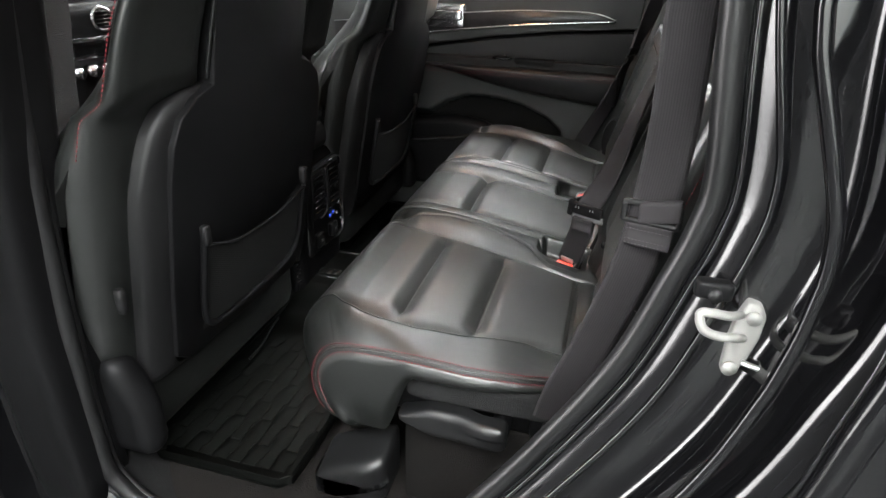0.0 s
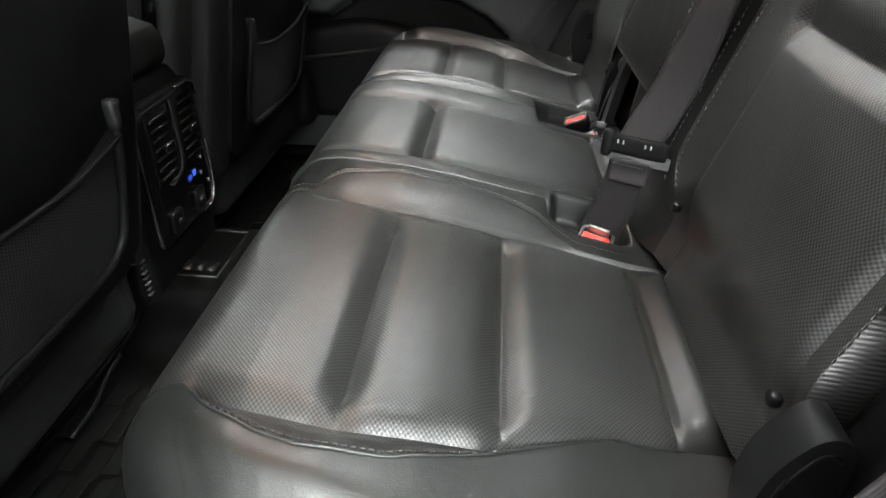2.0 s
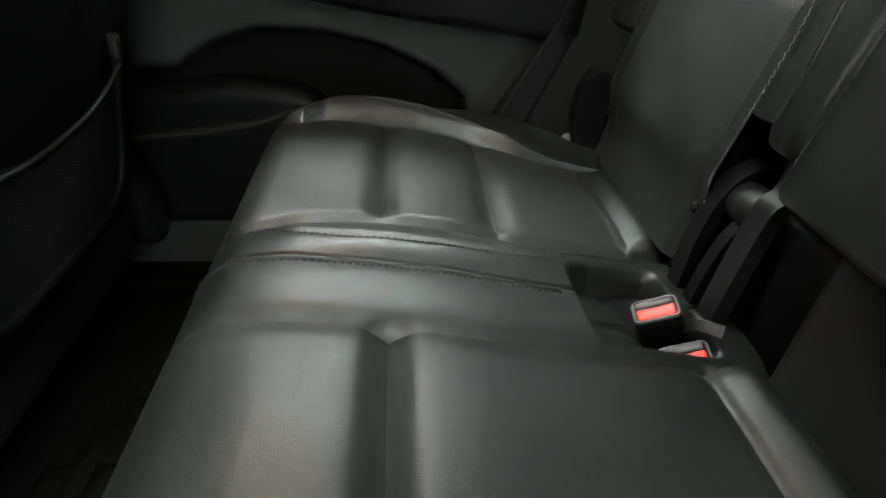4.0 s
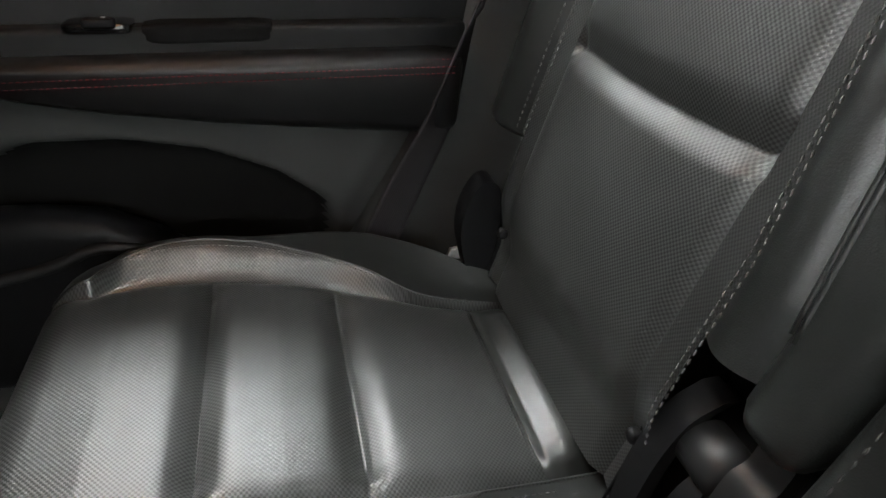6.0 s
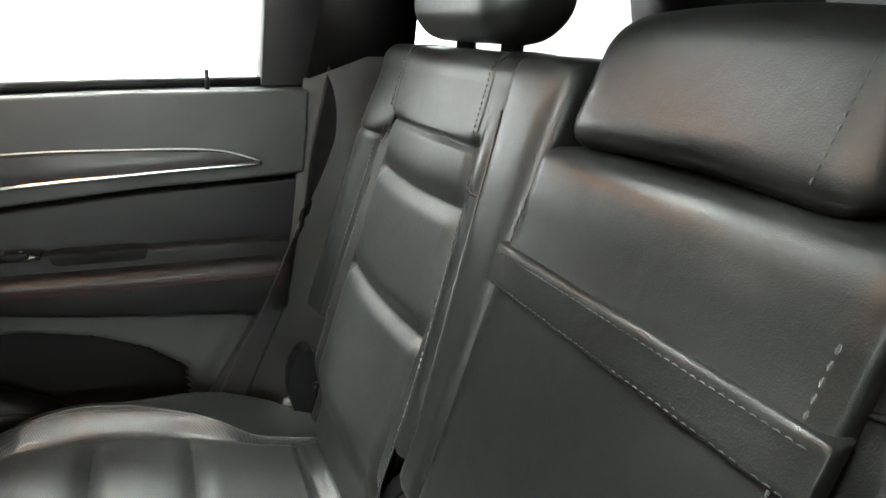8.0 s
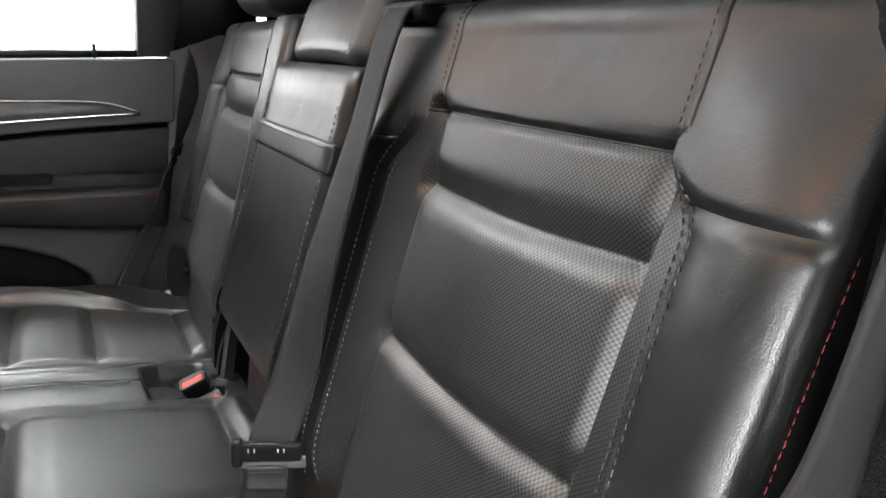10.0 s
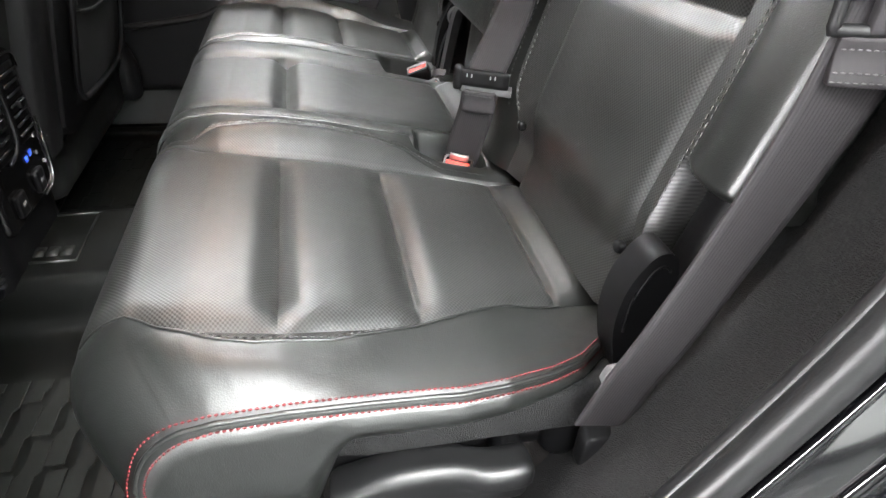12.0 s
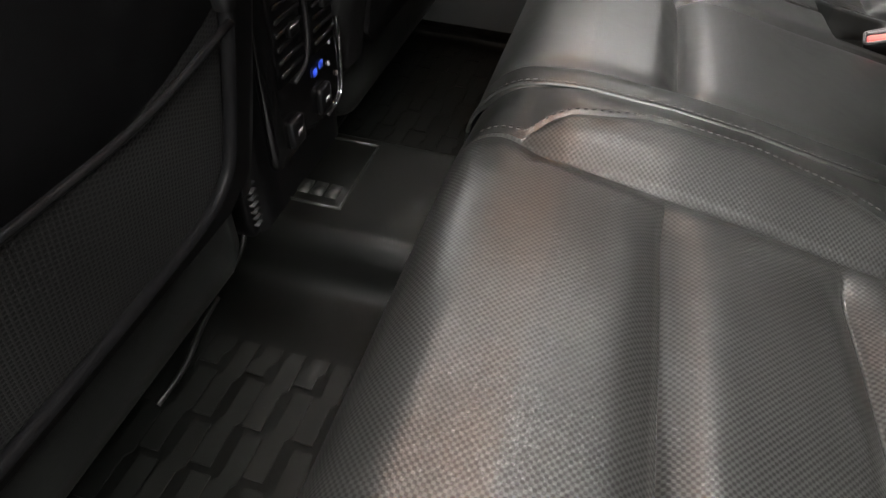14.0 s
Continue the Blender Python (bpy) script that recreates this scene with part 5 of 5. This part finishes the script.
    part("frame_top", rbox(-0.70, 0.60, 1.36, 1.46, 1.13, 1.24, 0.02, 6), M_TRIM, root)
    gl = part("pane", prism([(-0.70, 0.82), (0.44, 0.85), (0.46, 1.17), (-0.70, 1.17)], (1.445, 1.449)), M_GLASS, root, "clear side window glass", smooth=False)
    gl.visible_shadow = False
    return root


far_door()


# ---- body shell round the open doorway ----
LOOP = [(0.500, 1.20), (0.512, 1.05), (0.522, 0.875), (0.538, 0.741), (0.534, 0.687), (0.518, 0.627), (0.483, 0.519), (0.410, 0.379), (0.345, 0.272), (0.275, 0.165), (0.205, 0.098), (0.12, 0.070), (0.0, 0.062), (-0.10, 0.062), (-0.18, 0.075), (-0.235, 0.118), (-0.254, 0.18), (-0.252, 0.40), (-0.232, 0.654), (-0.205, 0.82), (-0.165, 1.05), (-0.14, 1.20)]


def swept(section, loop=LOOP, n=6, lo=0, hi=None):
    """A skin along the doorway: section holds (outward, y) pairs."""
    pts = [Vector((p.x, 0, p.z)) for p in spline([(x, 0, z) for x, z in loop], n)]
    pts = pts[lo:hi]
    grid = []
    for i, p in enumerate(pts):
        t = (pts[min(i + 1, len(pts) - 1)] - pts[max(i - 1, 0)]).normalized()
        out = Vector((-t.z, 0, t.x))
        row = []
        for o, y in section:
            q = p + out * o
            row.append((q.x, y, q.z))
        grid.append(row)
    bm = grid_mesh(grid)
    bmesh.ops.recalc_face_normals(bm, faces=bm.faces[:])
    return bm, pts


bm, loop_pts = swept([(0.085, 0.090), (0.066, 0.060), (0.050, 0.030), (0.032, -0.005), (0.016, -0.040), (0.006, -0.060), (0.006, -0.072)])
tagged(part("trim_doorway", bm, M_FELT), "dark felt-covered sill and pillar trim round the open doorway", "trim", kind="structure")
door_seal = thing("door_seal", "grey-black rubber door seal round the open doorway", "door seal")
part("bulb", tube([(p.x, -0.080, p.z) for p in loop_pts], 0.0125, 10, up=(0, 1, 0)), M_RUBBER, door_seal)
part("lip", tube([(p.x, -0.066, p.z) for p in loop_pts], 0.007, 8, up=(0, 1, 0)), M_RUBBER, door_seal)

JAMB = [(0.004, -0.078), (0.016, -0.088), (0.026, -0.092), (0.034, -0.106), (0.060, -0.112), (0.080, -0.116), (0.090, -0.124), (0.094, -0.140), (0.100, -0.165), (0.106, -0.190), (0.114, -0.203), (0.128, -0.210)]
bm, _ = swept(JAMB)
tagged(part("wall_jamb", bm, M_PAINT), "glossy black painted door jamb", "car body", kind="structure")
bm, _ = swept([(0.128, -0.210), (0.138, -0.212), (0.20, -0.218), (0.30, -0.225), (0.5, -0.23), (0.9, -0.22)], lo=0, hi=75)
tagged(part("wall_quarter", bm, M_PAINT), "glossy black rear quarter panel", "car body", kind="structure")


def bead(off, y, r, hi):
    """A rounded fold of the painted sheet along the doorway; off: its distance outside the seal, by height."""
    pts = []
    for i, p in enumerate(loop_pts[:hi]):
        t = (loop_pts[i + 1] - loop_pts[max(i - 1, 0)]).normalized()
        o = lerp_table(off, p.z)
        pts.append((p.x - t.z * o, y, p.z + t.x * o))
    return tube(pts, r, 12, up=(0, 1, 0))


for off, y, r in (([(0.0, 0.016), (1.2, 0.016)], -0.0905, 0.0030), ([(0.0, 0.034), (0.45, 0.040), (0.75, 0.040), (0.88, 0.024), (1.2, 0.02)], -0.110, 0.0040), ([(0.0, 0.085), (0.473, 0.075), (0.63, 0.072), (0.745, 0.056), (0.86, 0.030), (1.2, 0.02)], -0.200, 0.006), ([(0.0, 0.18), (0.45, 0.155), (0.63, 0.130), (0.75, 0.115), (1.2, 0.08)], -0.222, 0.014)):
    tagged(part("trim_fold", bead(off, y, r, 66), M_PAINT), "rounded glossy fold of the black painted jamb", "car body", kind="structure")


def striker():
    root = thing("door_striker", "off-white painted door striker bolted to the black jamb", "door striker")
    plate = [(0.570, 0.564), (0.575, 0.558), (0.582, 0.559), (0.590, 0.580), (0.595, 0.602), (0.596, 0.624), (0.590, 0.636), (0.579, 0.638), (0.573, 0.620), (0.570, 0.595)]
    part("plate", prism(plate, (-0.122, -0.106), 1, 0.003), M_WHITE_METAL, root)
    loop = spline([(0.578, -0.115, 0.622), (0.562, -0.140, 0.632), (0.545, -0.150, 0.638), (0.536, -0.152, 0.637), (0.540, -0.153, 0.624), (0.552, -0.150, 0.617), (0.568, -0.144, 0.614), (0.584, -0.115, 0.598)], 8)
    part("loop", tube(loop, 0.0040, 10), M_WHITE_METAL, root)
    for x, z in ((0.577, 0.570), (0.585, 0.624)):
        part("bolt", tube([(x, -0.120, z), (x, -0.126, z)], 0.0065, 12), M_WHITE_METAL, root)
    part("pin", tube([(0.585, -0.124, 0.578), (0.618, -0.132, 0.574)], 0.0026, 8), M_STEEL, root)


striker()


def bump_stop():
    root = thing("door_bump_stop", "small black rubber door stop above the striker", "door stop")
    part("base", rbox(0.534, 0.566, -0.120, -0.104, 0.633, 0.650, 0.004, 5), M_PLASTIC, root)
    part("peg", tube([(0.550, -0.118, 0.641), (0.550, -0.128, 0.641)], 0.006, 10), M_RUBBER, root)


bump_stop()

# pillar between the doors, and the rest of the shell
tagged(part("wall_pillar", rbox(-0.36, -0.255, -0.13, -0.03, 0.05, 1.22, 0.02, 8, lambda p: Vector((p.x + 0.09 * sstep(0.4, 1.1, p.z) + 0.004, p.y, p.z))), M_PLASTIC), "dark plastic cover of the pillar between the doors", "car body", kind="structure")
tagged(part("wall_rear_near", prism([(0.60, 0.30), (1.60, 0.30), (1.60, 0.92), (0.62, 0.90), (0.57, 0.80)], (-0.06, 0.0)), M_TRIM), "dark trim beside the boot", "car body", kind="structure")
tagged(part("wall_rear_far", prism([(0.50, 0.10), (1.60, 0.10), (1.60, 0.92), (0.60, 0.90), (0.50, 0.86), (0.47, 0.57), (0.34, 0.33), (0.25, 0.12)], (1.382, 1.46)), M_DOOR), "grey trim of the far wheel arch and boot", "car body", kind="structure")
# Not in view; blocks side light that would reach the backrests and armrest.
tagged(part("pillar_middle_far", rbox(-0.36, -0.20, 1.36, 1.46, 0.60, 1.24, 0.02, 6, lambda p: Vector((p.x + 0.10 * sstep(0.7, 1.2, p.z), p.y, p.z))), M_PLASTIC), "unseen dark pillar between the closed doors, added to block light", "car body", kind="structure")
tagged(part("pillar_far", prism([(0.500, 0.84), (0.68, 0.88), (0.70, 1.22), (0.555, 1.22), (0.535, 1.0)], (1.385, 1.45)), M_PLASTIC), "dark rear side pillar", "car body", kind="structure")
tagged(part("pillar_boot_far", prism([(1.20, 0.90), (1.60, 0.90), (1.50, 1.22), (1.10, 1.22)], (1.28, 1.42)), M_PLASTIC), "dark sloping boot pillar", "car body", kind="structure")
tagged(part("pillar_boot_near", prism([(0.60, 0.88), (0.72, 0.90), (0.74, 1.22), (0.52, 1.22)], (-0.08, 0.0)), M_PLASTIC), "dark rear side pillar beside the doorway", "car body", kind="structure")
tagged(part("boot_floor", rbox(0.62, 1.60, 0.0, 1.39, 0.36, 0.42, 0.01, 3), M_CARPET), "carpeted boot floor", "floor", kind="structure")
tagged(part("wall_tailgate", rbox(1.58, 1.64, 0.0, 1.40, 0.30, 0.88, 0.02, 4), M_TRIM), "dark trim of the tailgate", "car body", kind="structure")
M_HEAD = material("headliner", (0.10, 0.10, 0.105), 0.9, spec=0.1, vary=0.05)
# The rear piece reaches forward to 0.36 to keep light off the backrests.
for nm, x0, x1, y0, y1 in (("ceiling_front", -1.0, -0.78, -0.10, 1.44), ("ceiling_rear", 0.36, 1.60, -0.10, 1.44), ("ceiling_near", -0.78, 0.36, -0.10, 0.22), ("ceiling_far", -0.78, 0.36, 1.10, 1.44)):
    tagged(part(nm, rbox(x0, x1, y0, y1, 1.22, 1.26, 0.0, 2), M_HEAD, smooth=False), "dark headliner of the car roof", "ceiling", kind="structure")
# Out of view; hung low to cut the near panel off the backrest tops.
tagged(part("ceiling_rail", rbox(-1.0, 0.80, -0.15, -0.03, 1.10, 1.25, 0.03, 6), M_HEAD), "unseen dark roof rail above the doorway, added to shade the backrest tops", "ceiling", kind="structure")
# Roof opening is made up: it lets the overhead panels light the seats.
roof_glass = tagged(new("roof_light_opening"), "unseen glass roof panel added to let light in from above", "window", kind="structure")
for x0, x1 in ((-0.78, -0.12), (0.06, 0.36)):
    p = part("pane", rbox(x0, x1, 0.22, 1.10, 1.245, 1.250, 0.0, 1), M_GLASS, roof_glass, smooth=False)
    p.visible_shadow = False
part("crossbar", rbox(-0.12, 0.06, 0.22, 1.10, 1.225, 1.255, 0.004, 2), M_HEAD, roof_glass)
tagged(part("floor_skirt", rbox(-1.6, 0.9, -0.20, 1.50, -0.10, 0.02, 0.02, 3), M_PAINT), "black underside of the car", "car body", kind="structure")


tagged(part("wall_front_far", rbox(-1.6, -0.705, 1.385, 1.46, 0.02, 0.82, 0.01, 3), M_SOFT), "dark front door panel", "car body", kind="structure")
tagged(part("wall_front_near", rbox(-1.6, -0.36, -0.14, -0.06, 0.02, 0.82, 0.01, 3), M_SOFT), "dark front door panel beside the pillar", "car body", kind="structure")
tagged(part("wall_firewall", rbox(-1.62, -1.40, -0.12, 1.44, 0.02, 0.70, 0.01, 3), M_SOFT), "dark footwell wall under the dashboard", "car body", kind="structure")


def dashboard():
    root = thing("dashboard", "black dashboard far ahead with a round vent and steering wheel", "dashboard")
    part("top", rbox(-1.42, -1.05, -0.05, 1.36, 0.50, 0.86, 0.06, 8), M_SOFT, root)
    part("steering_wheel", tube([(-0.93 + 0.07 * math.sin(a), 0.22 + 0.18 * math.cos(a), 0.78 + 0.17 * math.sin(a)) for a in np.linspace(0, 2 * math.pi, 41)[:-1]], 0.014, 10, closed=True, up=(1, 0, 0)), M_LEATHER, root)
    part("centre_panel", rbox(-1.16, -0.985, 0.58, 0.98, 0.40, 0.76, 0.03, 8), M_PLASTIC, root)
    for yc, zc in ((0.715, 0.715), (0.865, 0.715)):
        vent = part("vent", tube([(-0.98, yc + 0.036 * math.cos(a), zc + 0.030 * math.sin(a)) for a in np.linspace(0, 2 * math.pi, 25)[:-1]], 0.006, 8, closed=True, up=(1, 0, 0)), M_CHROME, root, "chrome-ringed air vent")
        for k in range(5):
            part("slat", rbox(-0.985, -0.972, yc - 0.030, yc + 0.030, zc - 0.022 + k * 0.010, zc - 0.018 + k * 0.010, 0.001, 1), M_GLOSS, vent)
    for k in range(3):
        part("knob", tube([(-0.99, 0.73 + 0.05 * k, 0.585), (-0.955, 0.73 + 0.05 * k, 0.585)], 0.016, 14), M_CHROME, root, "chrome-edged knob")
    part("screen", rbox(-0.99, -0.978, 0.69, 0.90, 0.615, 0.672, 0.004, 3), M_GLOSS, root, "dark glossy display")


dashboard()
